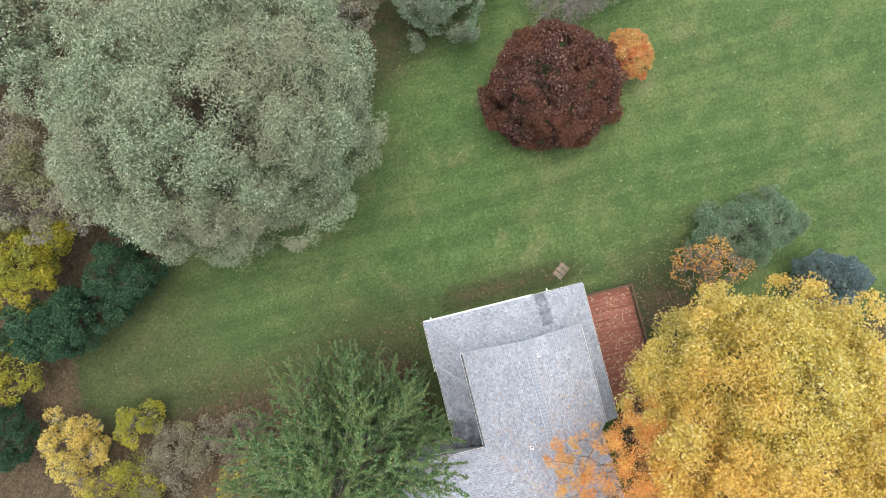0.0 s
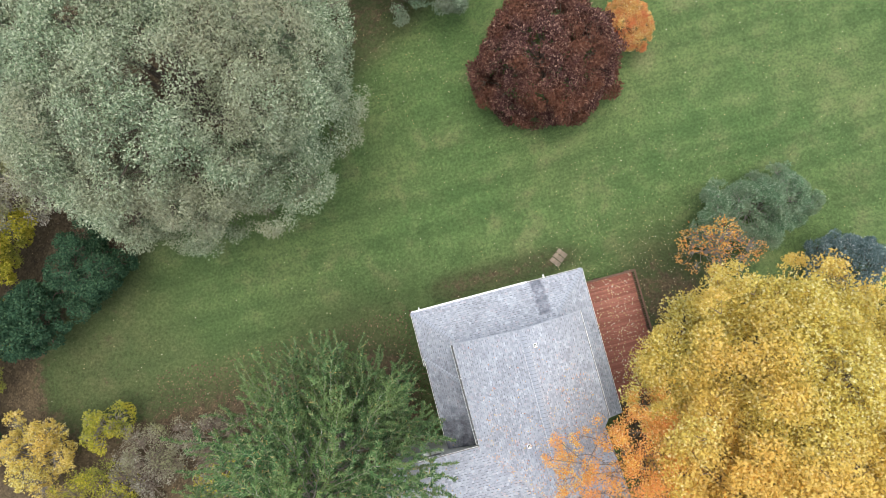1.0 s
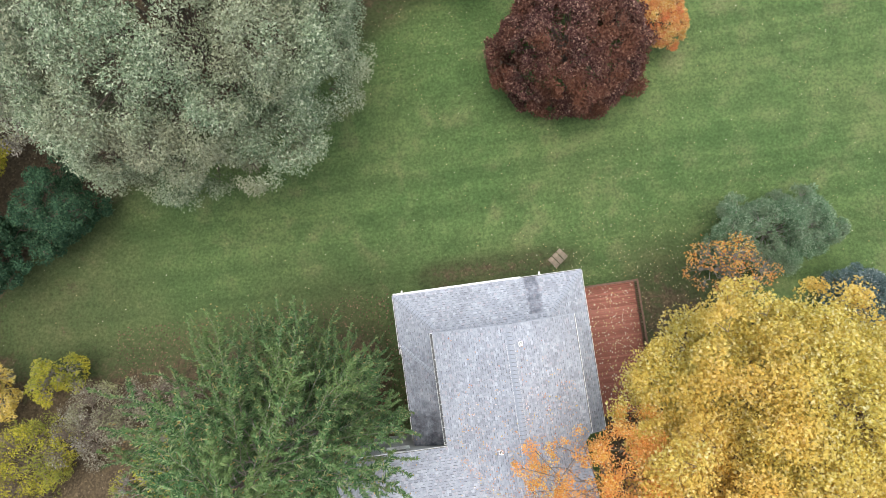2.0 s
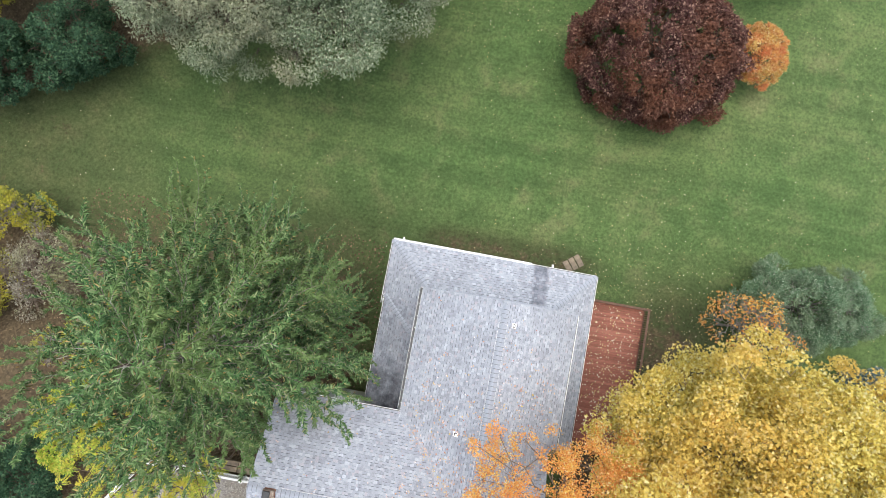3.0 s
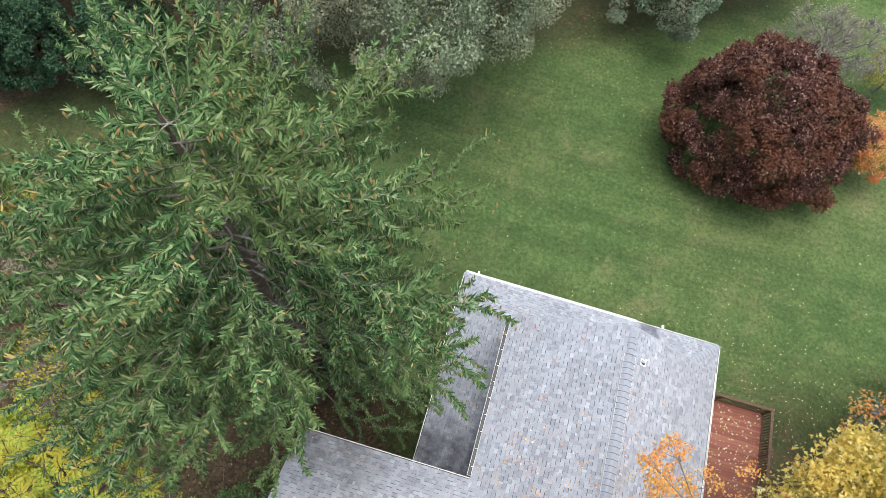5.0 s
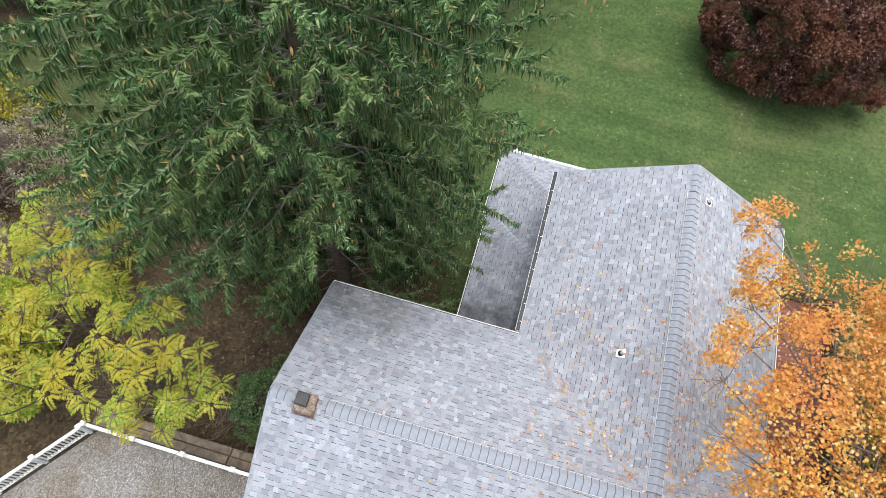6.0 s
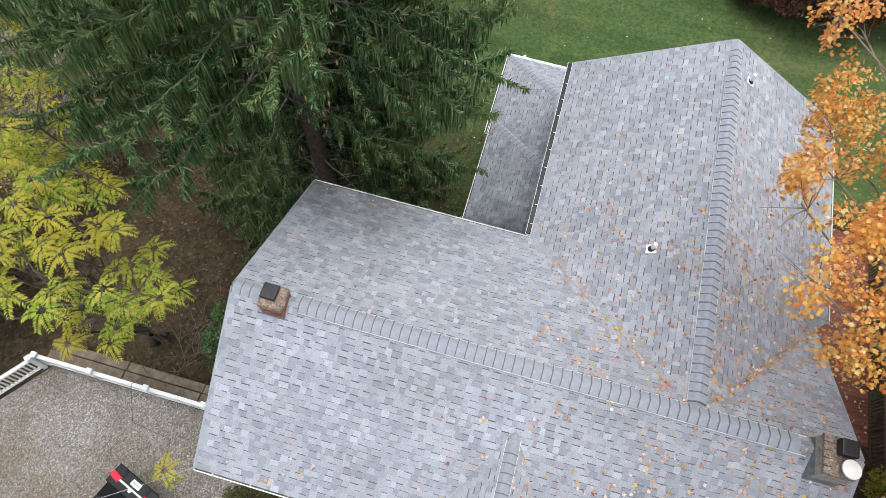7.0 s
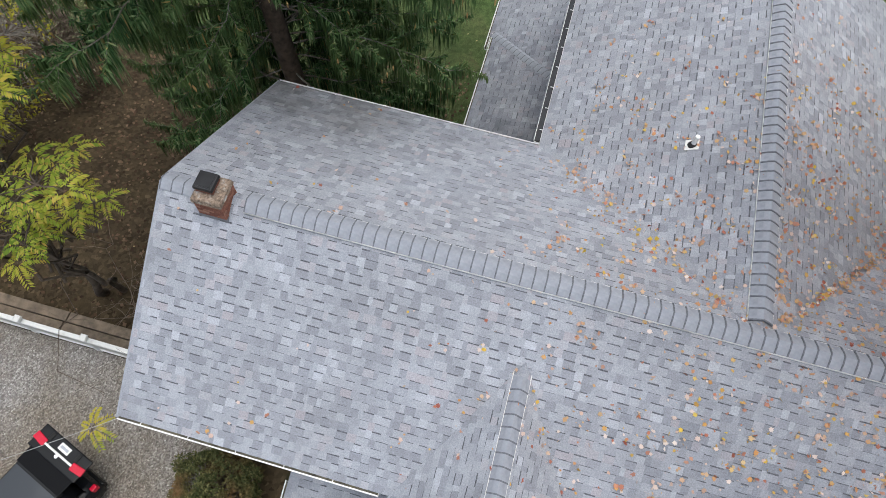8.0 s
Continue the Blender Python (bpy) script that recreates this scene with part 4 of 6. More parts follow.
def dome_lobes(c, rad, n, r, rs, zmin=-0.45, wild=0.0, deep=0.70):
    """Lobe centres over an ellipsoid crown, evenly spread, of uneven size."""
    i = np.arange(n) + 0.5
    z = 1 - (1 - zmin) * i / n
    ph = np.pi * (1 + 5 ** 0.5) * i + rs.uniform(0, 6)
    h = np.sqrt(np.clip(1 - z * z, 0, 1))
    d = np.stack([h * np.cos(ph), h * np.sin(ph), z], 1) + rs.normal(0, 0.06, (n, 3))
    k = rs.uniform(deep - wild, 1.03, (n, 1))
    if wild:
        az = np.arctan2(d[:, 1:2], d[:, 0:1])
        p = rs.uniform(0, 6, 3)
        k = k * (1 + wild * (0.8 * np.sin(2 * az + p[0]) + 0.7 * np.sin(3 * az + p[1] + 2 * d[:, 2:]) + 0.5 * np.sin(5 * az + p[2])))
    rr = r * rs.uniform(0.7 - wild, 1.25 + wild, n)
    cc = np.asarray(c) + d * k * (np.asarray(rad) - r * 0.75)
    return np.concatenate([cc, rr[:, None]], 1)


def limb(p, q, r0, r1, rs, sag=0.0, bend=0.12, n=6):
    """A bent tapering limb from p to q."""
    p, q = np.asarray(p, float), np.asarray(q, float)
    t = np.linspace(0, 1, n)[:, None]
    L_ = np.linalg.norm(q - p)
    pts = p + (q - p) * t
    pts[1:-1] += rs.normal(0, bend * L_ * 0.3, (n - 2, 3))
    pts[:, 2:3] += sag * L_ * np.sin(t * np.pi)
    return pts, np.linspace(r0, r1, n)


def leafy(name, label, category, base, lobes, centre, leaves, size, material, bark, seed, trunk=0.2, aspect=0.5, droop=0.2, star=False,
          twigs_n=8, twig_r=0.012, group="", shell=0.55, under=-0.35, limbs=40, rough=0.38, sub=10, clump=0.42):
    """A broadleaf tree or shrub: trunk, limbs to every lobe, twigs, and single leaves gathered in lobes."""
    rs = np.random.RandomState(seed)
    gz = float(ground_z(base[0], base[1]))
    t = thing(name, (base[0], base[1], gz - 0.05), label, category, group)
    org = np.array([base[0], base[1], gz - 0.05])
    C = np.asarray(centre, float)
    fork = org + (C - org) * 0.45
    paths = [limb(org, fork, trunk, trunk * 0.7, rs, bend=0.05, n=7)]
    paths[0][1][0] *= 1.35
    me = mesh_from("trunk", tubes(paths, 10)[0] - org, tubes(paths, 10)[1], bark, smooth=True)
    put("trunk", me, t)
    paths = []
    order = rs.permutation(len(lobes))[:limbs]
    for i in order:
        c, r = lobes[i, :3], lobes[i, 3]
        a = fork + (C - fork) * rs.uniform(0, 0.7)
        paths.append(limb(a, c, trunk * 0.42, trunk * 0.10 + 0.01, rs, sag=0.08))
    for i in range(len(lobes)):
        c, r = lobes[i, :3], lobes[i, 3]
        for d in ball(twigs_n, rs):
            o = unit(c - C)
            if d @ o < -0.2:
                d = -d
            paths.append(limb(c - o * r * 0.3, c + d * r * rs.uniform(0.75, 1.08), twig_r * 1.6, twig_r * 0.5, rs, n=4))
    V, F = tubes(paths, 4)
    put("branchwork", mesh_from("branchwork", V - org, F, bark, smooth=True), t)
    # every lobe carries a cluster of smaller clumps on its outer side
    n = len(lobes)
    q = ball(n * sub, rs)
    lo = np.repeat(unit(lobes[:, :3] - C), sub, 0)
    f = np.sum(q * lo, 1) < under
    q[f] = -q[f]
    lr = np.repeat(lobes[:, 3:4], sub, 0)
    cc = np.repeat(lobes[:, :3], sub, 0) + q * lr * rs.uniform(0.5, 0.85, (n * sub, 1)) * np.array([1, 1, 0.9])
    cr = lr * clump * rs.uniform(0.65, 1.35, (n * sub, 1))
    w = cr[:, 0] ** 2
    k = rs.choice(n * sub, leaves, p=w / w.sum())
    c, r, o = cc[k], cr[k], unit(q[k] + lo[k])
    d = ball(leaves, rs)
    f = np.sum(d * o, 1) < -0.25
    d[f] = -d[f]
    rad = r * (shell + (1.05 - shell) * rs.uniform(0, 1, (leaves, 1)) ** 0.6)
    P = c + d * rad
    ax = unit(d * 0.6 + rs.normal(0, 0.7, (leaves, 3)) + np.array([0, 0, -droop]))
    nm = unit(d * 0.8 + np.array([0, 0, 0.55]) + rs.normal(0, rough, (leaves, 3)))
    ln = size * rs.uniform(0.65, 1.25, leaves)
    if star:
        V, F = leaf_stars(P, ax, nm, ln)
    else:
        V, F = leaf_blades(P, ax, nm, ln, ln * aspect * 1.25)
    put("crown", mesh_from("crown", V - org, F, material), t)
    return t


def rs_(s_):
    return np.random.RandomState(s_)


# the great willow at the edge of the lawn
leafy("willow_tree", "huge grey-green willow with billowing silvery foliage at the lawn edge", "tree", (-11.8, 25.6),
      np.concatenate([dome_lobes((-12.1, 25.7, 0.4), (10.7, 9.8, 9.7), 175, 1.6, rs_(23), -0.45, 0.0, 0.84), dome_lobes((-12.1, 25.7, -0.8), (8.8, 8.0, 7.6), 60, 1.9, rs_(25))]), (-12.1, 25.7, -0.8),
      300000, 0.155, M_WILLOW, M_BARK, 22, trunk=0.45, aspect=0.45, droop=0.4, twigs_n=7, twig_r=0.010, shell=0.4, under=0.0, rough=0.5, sub=12, clump=0.40, limbs=26)
# copper beech and its small bright neighbour
leafy("copper_tree", "rounded dark copper-red tree standing on the lawn", "tree", (11.2, 23.1), dome_lobes((11.2, 23.1, -5.6), (5.0, 4.6, 4.3), 105, 1.0, rs_(33), -0.6, 0.0, 0.86), (11.2, 23.1, -5.9),
      100000, 0.15, M_RED, M_BARK, 32, trunk=0.24, aspect=0.62, droop=0.35, twigs_n=7, shell=0.4, rough=0.55, sub=12, clump=0.38)
leafy("orange_shrub", "small orange and yellow autumn shrub beside the copper tree", "shrub", (17.6, 24.4), dome_lobes((17.6, 24.4, -6.6), (1.95, 1.95, 1.95), 40, 0.52, rs_(41), -0.4, 0.0), (17.6, 24.4, -6.8),
      20000, 0.11, M_SHRUBO, M_BARK, 42, trunk=0.07, aspect=0.6, twigs_n=6, twig_r=0.008, rough=0.6, shell=0.3)
# yellow maple over the deck, and the orange one whose boughs reach over the roof
leafy("yellow_maple", "large golden-yellow maple in autumn leaf beside the deck", "tree", (16.8, -2.4),
      np.concatenate([dome_lobes((16.7, -2.3, 3.6), (8.5, 8.7, 7.4), 330, 0.92, rs_(51), -0.45, 0.04), dome_lobes((16.7, -2.3, 2.8), (7.6, 7.8, 6.7), 130, 1.4, rs_(53))]), (16.7, -2.3, 2.0),
      300000, 0.135, M_MAPLE, M_BARKT, 52, trunk=0.38, aspect=0.8, droop=0.3, twigs_n=3, twig_r=0.010, shell=0.1, rough=0.6, sub=8, clump=0.62)
OL = np.array([(3.0, -2.2, 7.4, 0.55), (3.3, -3.3, 7.2, 0.6), (3.6, -1.2, 7.0, 0.6), (3.7, -0.2, 6.8, 0.6), (4.2, 0.8, 6.4, 0.65), (4.4, -2.6, 7.0, 0.7), (4.6, -1.0, 7.0, 0.75), (4.1, -3.6, 6.7, 0.6),
               (5.2, 0.2, 6.6, 0.8), (5.4, -1.8, 7.0, 0.85), (5.2, -3.4, 6.6, 0.8), (5.6, 1.6, 6.2, 0.7), (6.4, -0.6, 6.8, 0.95), (6.4, -2.6, 6.8, 1.0), (6.8, 1.4, 6.2, 0.9), (7.4, 0.2, 6.6, 1.0),
               (7.6, -1.6, 6.6, 1.1), (7.2, -3.8, 6.0, 1.0), (8.6, 1.0, 5.6, 1.2), (8.8, -0.8, 6.0, 1.3), (9.0, -2.8, 5.8, 1.3), (8.4, -4.4, 4.6, 1.1)])
OL = np.concatenate([OL, np.array([(10.0, -4.0, 4.0, 1.4), (10.0, 1.6, 3.6, 1.2), (10.4, 0.0, 5.0, 1.5), (9.6, -5.4, 2.8, 1.1), (10.8, -2.2, 2.4, 1.2)])])
OVER = np.array([-1.1, -8.0, 17.5])
OL[:, :3] = OVER + (OL[:, :3] - OVER) * 0.93
OL[:, 3] *= 0.95
OL[:, 0] += np.where(OL[:, 0] < 4.4, 0.35, 0.0)
OL = np.concatenate([OL, np.array([(3.3, 0.6, 8.5, 0.45), (4.0, 1.1, 7.9, 0.5)])])
leafy("orange_maple", "orange and gold maple with boughs over the shingle roof", "tree", (11.0, -4.8), OL, (9.6, -2.4, 4.2),
      32000, 0.072, M_ORANGE, M_BARKT, 62, trunk=0.075, droop=0.45, star=True, twigs_n=7, twig_r=0.006, shell=0.1, under=-2, rough=0.45, sub=6, clump=0.5)
# shrubs east of the deck
leafy("olive_shrub", "broad grey-green shrub on the lawn", "shrub", (22.6, 9.45), dome_lobes((22.6, 9.45, -6.8), (4.2, 3.0, 2.8), 60, 0.8, rs_(71), -0.3, 0.12), (22.6, 9.45, -7.1),
      70000, 0.14, M_OLIVE, M_BARKP, 72, trunk=0.12, aspect=0.34, twigs_n=14, twig_r=0.009, shell=0.3, rough=0.6)
leafy("blue_spruce", "low globe-shaped blue spruce", "shrub", (27.4, 4.05), dome_lobes((27.4, 4.05, -6.4), (2.8, 2.55, 2.75), 60, 0.6, rs_(81), -0.4, 0.08), (27.4, 4.05, -6.8),
      50000, 0.16, M_BLUE, M_BARKS, 82, trunk=0.14, aspect=0.22, droop=-0.2, twigs_n=9, twig_r=0.010, rough=0.6)
leafy("thinning_tree", "half-bare small tree with orange leaves behind the maple", "tree", (18.5, 7.6), dome_lobes((18.5, 7.45, -4.6), (2.65, 2.25, 2.65), 22, 0.75, rs_(91), -0.3, 0.2), (18.5, 7.45, -5.0),
      1500, 0.13, M_ORANGE, M_BARKP, 92, trunk=0.09, aspect=0.7, twigs_n=16, twig_r=0.010, shell=0.3)
leafy("deck_shrub", "green-yellow shrub at the end of the deck", "shrub", (14.6, -5.6), dome_lobes((14.6, -3.4, -5.6), (2.0, 2.0, 2.0), 20, 0.7, rs_(95)), (14.6, -3.4, -5.9),
      9000, 0.14, M_YELG, M_BARK, 96, trunk=0.07, aspect=0.6, twigs_n=8, twig_r=0.008)

WOODS = "trees at the edge of the wood"
for nm_, lab, base, c, rad, n, r, leaves, size, m_, bk, sd, tw in (
    ("young_maple", "young golden maple at the wood's edge", (-29.7, 6.0), (-29.7, 6.0, -5.8), (2.7, 2.3, 2.6), 34, 0.8, 7500, 0.17, M_MAPLE, M_BARKP, 101, 22),
    ("young_maple", "small gold and green maple at the wood's edge", (-25.0, 6.3), (-25.0, 6.3, -6.4), (2.0, 1.5, 1.8), 16, 0.7, 2600, 0.16, M_YELG, M_BARKP, 102, 18),
    ("bare_thicket", "thicket of pale bare twigs with few leaves", (-22.2, 3.3), (-22.2, 3.3, -6.0), (3.3, 2.6, 2.6), 34, 0.95, 4200, 0.13, M_TAN, M_BARKT, 103, 34),
    ("bare_thicket", "thicket of pale bare twigs with few leaves", (-17.5, 3.5), (-17.5, 3.5, -6.2), (2.7, 2.2, 2.3), 26, 0.9, 1500, 0.13, M_TAN, M_BARKT, 104, 36),
    ("bare_thicket", "thicket of pale bare twigs with withered leaves", (-26.7, 1.4), (-26.7, 1.4, -5.6), (3.5, 2.9, 3.1), 34, 1.0, 7000, 0.14, M_YELG, M_BARKT, 105, 26),
    ("dark_tree", "dense dark green tree at the wood's edge", (-28.1, 14.8), (-28.1, 14.8, -5.6), (4.0, 2.9, 3.4), 42, 1.05, 24000, 0.20, M_TEAL, M_BARK, 106, 6),
    ("dark_tree", "low dark green tree by the lawn", (-23.2, 17.5), (-23.2, 17.5, -5.8), (2.6, 2.6, 2.9), 28, 0.95, 13000, 0.17, M_TEAL, M_BARK, 107, 12),
    ("yellowing_tree", "green tree turning yellow", (-30.5, 20.1), (-30.5, 20.1, -4.4), (4.7, 3.7, 3.9), 44, 1.15, 22000, 0.19, M_YELG, M_BARK, 108, 10),
    ("withered_tree", "withered grey-brown tree with thin foliage", (-28.1, 25.6), (-28.1, 25.0, -2.8), (5.5, 5.1, 4.9), 56, 1.3, 26000, 0.17, M_TAN, M_BARKP, 109, 22),
    ("grey_tree", "grey-green tree behind the willow", (-28.5, 37.1), (-28.5, 37.1, -2.7), (6.1, 6.1, 5.6), 50, 1.5, 24000, 0.22, M_WILLOW, M_BARK, 110, 10),
    ("grey_tree", "grey-green tree behind the willow", (-15.4, 43.3), (-15.4, 43.3, -2.7), (6.6, 6.1, 5.6), 46, 1.5, 20000, 0.22, M_GREY, M_BARK, 111, 8),
    ("withered_tree", "withered brownish tree beside the willow", (-1.8, 33.9), (-1.8, 33.7, -4.6), (3.3, 3.3, 3.7), 34, 1.0, 9000, 0.15, M_TAN, M_BARKP, 112, 20),
    ("grey_tree", "grey-green bushy tree at the lawn's far edge", (4.5, 32.8), (4.5, 32.8, -5.4), (4.5, 3.7, 3.6), 42, 1.1, 22000, 0.18, M_GREY, M_BARK, 113, 10),
    ("bare_tree", "bare pale-branched tree at the lawn's far edge", (14.6, 30.0), (14.6, 29.6, -5.4), (3.7, 2.7, 3.5), 34, 1.0, 1800, 0.14, M_TAN, M_BARKP, 114, 34),
    ("bare_tree", "thin tree with few green leaves", (19.5, 30.8), (19.5, 30.6, -6.2), (2.2, 1.9, 2.4), 20, 0.75, 2400, 0.14, M_YELG, M_BARKP, 115, 18),
    ("grey_tree", "grey-green tree at the lawn's far edge", (9.6, 36.5), (9.6, 36.5, -4.4), (4.7, 4.1, 4.5), 40, 1.2, 18000, 0.19, M_GREY, M_BARK, 116, 8),
    ("yellowing_tree", "tree with yellow and brown leaves", (-34.1, 13.0), (-34.1, 13.0, -5.6), (3.0, 3.0, 3.0), 30, 1.0, 8000, 0.17, M_YELG, M_BARK, 117, 16),
    ("dark_tree", "dark evergreen tree in the wood", (-35.1, 7.9), (-35.1, 7.9, -5.6), (3.0, 3.0, 3.5), 32, 0.95, 15000, 0.16, M_TEAL, M_BARK, 118, 6),
    ("yellowing_tree", "golden small tree beyond the driveway fence", (-17.2, -3.4), (-16.9, -4.2, -3.4), (2.7, 2.4, 2.2), 28, 0.85, 9000, 0.17, M_SUMAC, M_BARK, 119, 12),
    ("dark_tree", "dark evergreen beyond the driveway fence", (-20.6, -8.0), (-20.6, -8.0, -4.8), (3.0, 3.0, 2.8), 34, 0.95, 17000, 0.15, M_TEAL, M_BARK, 120, 6),
    ("bare_thicket", "bare thicket beside the big spruce", (-17.5, -0.2), (-17.5, -0.2, -4.6), (3.2, 2.4, 2.3), 30, 0.9, 2600, 0.14, M_YELG, M_BARKP, 121, 30),
    ("dark_shrub", "dark green shrub below the spruce", (-8.2, -3.2), (-8.2, -3.2, -5.6), (1.3, 1.5, 1.2), 16, 0.55, 8000, 0.11, M_NEEDLE, M_BARKS, 122, 6),
):
    leafy(nm_, lab, "shrub" if "shrub" in nm_ or "thicket" in nm_ else "tree", base, dome_lobes(c, rad, int(n * 1.25), r * 0.82, rs_(sd), -0.4, 0.36 if "young" in nm_ else 0.22), c, int(leaves * 1.5), size * 0.88, m_, bk, sd + 500,
          trunk=0.06 + 0.025 * rad[0], aspect=0.55, twigs_n=tw, twig_r=0.011, group=WOODS, limbs=24)


def big_spruce():
    """A tall spruce: whorls of long boughs, each a row of side sprays hung with curtains of needle strands."""
    rs = rs_(201)
    bx, by = -7.1, 2.2
    gz = float(ground_z(bx, by)) - 0.05
    top = 15.6
    t = thing("spruce_tree", (bx, by, gz), "tall dark green spruce with drooping boughs and cones beside the house", "tree")
    H = top - gz
    zs = np.linspace(0, H, 16)
    tr = np.stack([0.10 * np.sin(zs * 0.5), 0.08 * np.sin(zs * 0.37 + 1), zs], 1)
    V, F = tubes([(tr, 0.30 * (1 - zs / H) ** 0.8 + 0.02)], 12)
    put("trunk", mesh_from("trunk", V, F, M_BARKS, smooth=True), t)
    boughs, B0, SD, HG, LN, WD, cones = [], [], [], [], [], [], []
    upv = np.array([0, 0, 1.0])

    def strands(pts, f, length, hang, s_from, step):
        """Needle strands along an arm: short brushes to both sides near its tip, longer hanging ones further in."""
        n = len(pts)
        L_ = np.linalg.norm(np.diff(pts, axis=0), axis=1).sum()
        k = max(6, int(L_ * (1 - s_from) / step))
        u = rs.uniform(s_from, 1.0, k)
        ii = np.minimum((u * (n - 1)).astype(int), n - 2)
        d = unit(pts[ii + 1] - pts[ii])
        B0.append(pts[ii] + (pts[ii + 1] - pts[ii]) * (u * (n - 1) - ii)[:, None] + rs.normal(0, 0.012, (k, 3)))
        sv = unit(np.cross(upv, d)) * np.where(rs.uniform(0, 1, k) < 0.5, 1.0, -1.0)[:, None]
        brush = rs.uniform(0, 1, k) < 0.42
        hg = np.clip(hang * rs.uniform(0.35, 1.4, k) * (1.2 - 0.8 * u ** 4), 0.0, 2.6)
        hg[brush] = rs.uniform(-0.35, 0.35, brush.sum())
        lie = 1 - 0.62 * np.clip(hg, 0, 1.6)[:, None] / 1.6
        SD.append(lie * unit(sv * rs.uniform(0.1, 1.0, (k, 1)) + d * rs.uniform(0.3, 1.0, (k, 1)) + upv * rs.normal(0.05, 0.16, (k, 1))))
        HG.append(hg)
        WD.append(rs.uniform(0.020, 0.036, k) * (0.88 + 0.42 * f))
        LN.append(length * (1.1 - 0.55 * u) * rs.uniform(0.4, 1.2, k) * np.where(brush, 0.45 + 0.4 * f, 1.0))

    def arm(start, out, L_, f, rise, level):
        """A bough and, at the first level, its side sprays."""
        n = 12 if level == 0 else 6
        s_ = np.linspace(0, 1, n)
        sidev = np.array([-out[1], out[0], 0.0])
        hgt = rise * s_ - 0.26 * s_ ** 1.5 * (1.15 - f) + 0.20 * s_ ** 4
        wav = rs.normal(0, 0.05) * np.sin(s_ * 3.2) + rs.normal(0, 0.012, n) * (s_ > 0)
        pts = start + L_ * (s_[:, None] * out + hgt[:, None] * upv + wav[:, None] * sidev)
        boughs.append((pts, (0.007 + 0.0046 * L_) * (1 - 0.88 * s_)))
        strands(pts, f, 0.46 - 0.16 * f, 2.4 - 1.9 * f ** 2, (0.26 if f < 0.6 else 0.10) if level == 0 else 0.06, 0.0068)
        if level:
            return pts
        for q in range(int(2 + L_ * 1.1)):
            s1 = 0.22 + 0.74 * (q + rs.uniform(0, 0.9)) / (3 + L_ * 1.1)
            sg = 1 if q % 2 else -1
            th = sg * rs.uniform(0.55, 0.95)
            o2 = out * math.cos(th) + sidev * math.sin(th)
            p0 = pts[int(s1 * (n - 1))] + (pts[min(n - 1, int(s1 * (n - 1)) + 1)] - pts[int(s1 * (n - 1))]) * (s1 * (n - 1) % 1)
            arm(p0, o2, min(1.6, 0.32 * L_) * (1.08 - 0.70 * s1) * rs.uniform(0.6, 1.2), f, -0.10 + 0.2 * f, 1)
        return pts

    z = 2.2
    while z < H - 0.25:
        f = z / H
        Lm = 7.9 * (1 - f ** 5) ** 0.8 * min(1.0, 0.60 + f * 1.2) + 0.25
        ph = rs.uniform(0, 6)
        nb = 5 if f > 0.3 else 4
        for q in range(nb):
            az = ph + 2 * np.pi * q / nb + rs.normal(0, 0.25)
            L_ = Lm * rs.uniform(0.72, 1.08)
            dx, dy = math.cos(az), math.sin(az)
            if 0.1 < dx < 0.9 and dy < -0.3 and 1.5 < z < 21.0 and (z < 9.0 or rs.uniform() < 0.4):
                continue
            if dx > 0.3:
                L_ = min(L_, 5.5 if z < 14 else 6.2)
            if dx > 0 and dy < 0.1:
                reach = max(1.05 / max(dx, 0.02), 2.1 / max(-dy, 0.02))
                L_ = min(L_, max(1.3, reach - 0.3 + (1.2 if z > 12 else 0.0) + (0.8 if z > 15 else 0.0)))
            if dx < -0.3:
                L_ = min(L_ * 1.15, 7.9)
            if dy > 0.3:
                L_ = min(L_, 7.0)
            if dx < -0.3 and dy < -0.3:
                L_ = min(L_, 6.2)
            if f < 0.42 and dy < -0.15:
                L_ *= 0.62
            pts = arm(np.array([0, 0, z]), np.array([dx, dy, 0.0]), L_, f, 0.50 * (f - 0.52) + rs.normal(0, 0.05), 0)
            if f > 0.35 and rs.uniform() < 0.9:
                for _ in range(rs.randint(3, 12)):
                    j = rs.randint(5, 12)
                    cones.append(pts[j] + rs.normal(0, 0.2, 3) - np.array([0, 0, 0.22]))
        z += 0.88 - 0.34 * f
    # one long bough over the low roof, two by the corner of the west wing
    for z, tip in ((12.3, (6.1, -0.5, 11.4)), (15.4, (2.7, -3.9, 14.6)), (14.6, (2.1, -4.6, 14.2))):
        v = np.array(tip) - np.array([0, 0, z])
        L_ = math.hypot(v[0], v[1])
        arm(np.array([0, 0, z]), np.array([v[0], v[1], 0.0]) / L_, L_, 0.55, v[2] / L_ + 0.02, 0)
    for az, L_, z in ((2.5, 7.2, 12.2), (2.9, 7.8, 10.6), (3.1, 8.0, 13.0), (3.35, 7.4, 11.4), (3.6, 6.0, 12.6), (3.8, 5.5, 10.0), (2.75, 7.2, 15.0), (3.25, 7.2, 16.2), (2.2, 6.4, 13.8), (3.95, 5.2, 13.6)):
        arm(np.array([0, 0, z]), np.array([math.cos(az), math.sin(az), 0.0]), L_, 0.5, -0.02, 0)
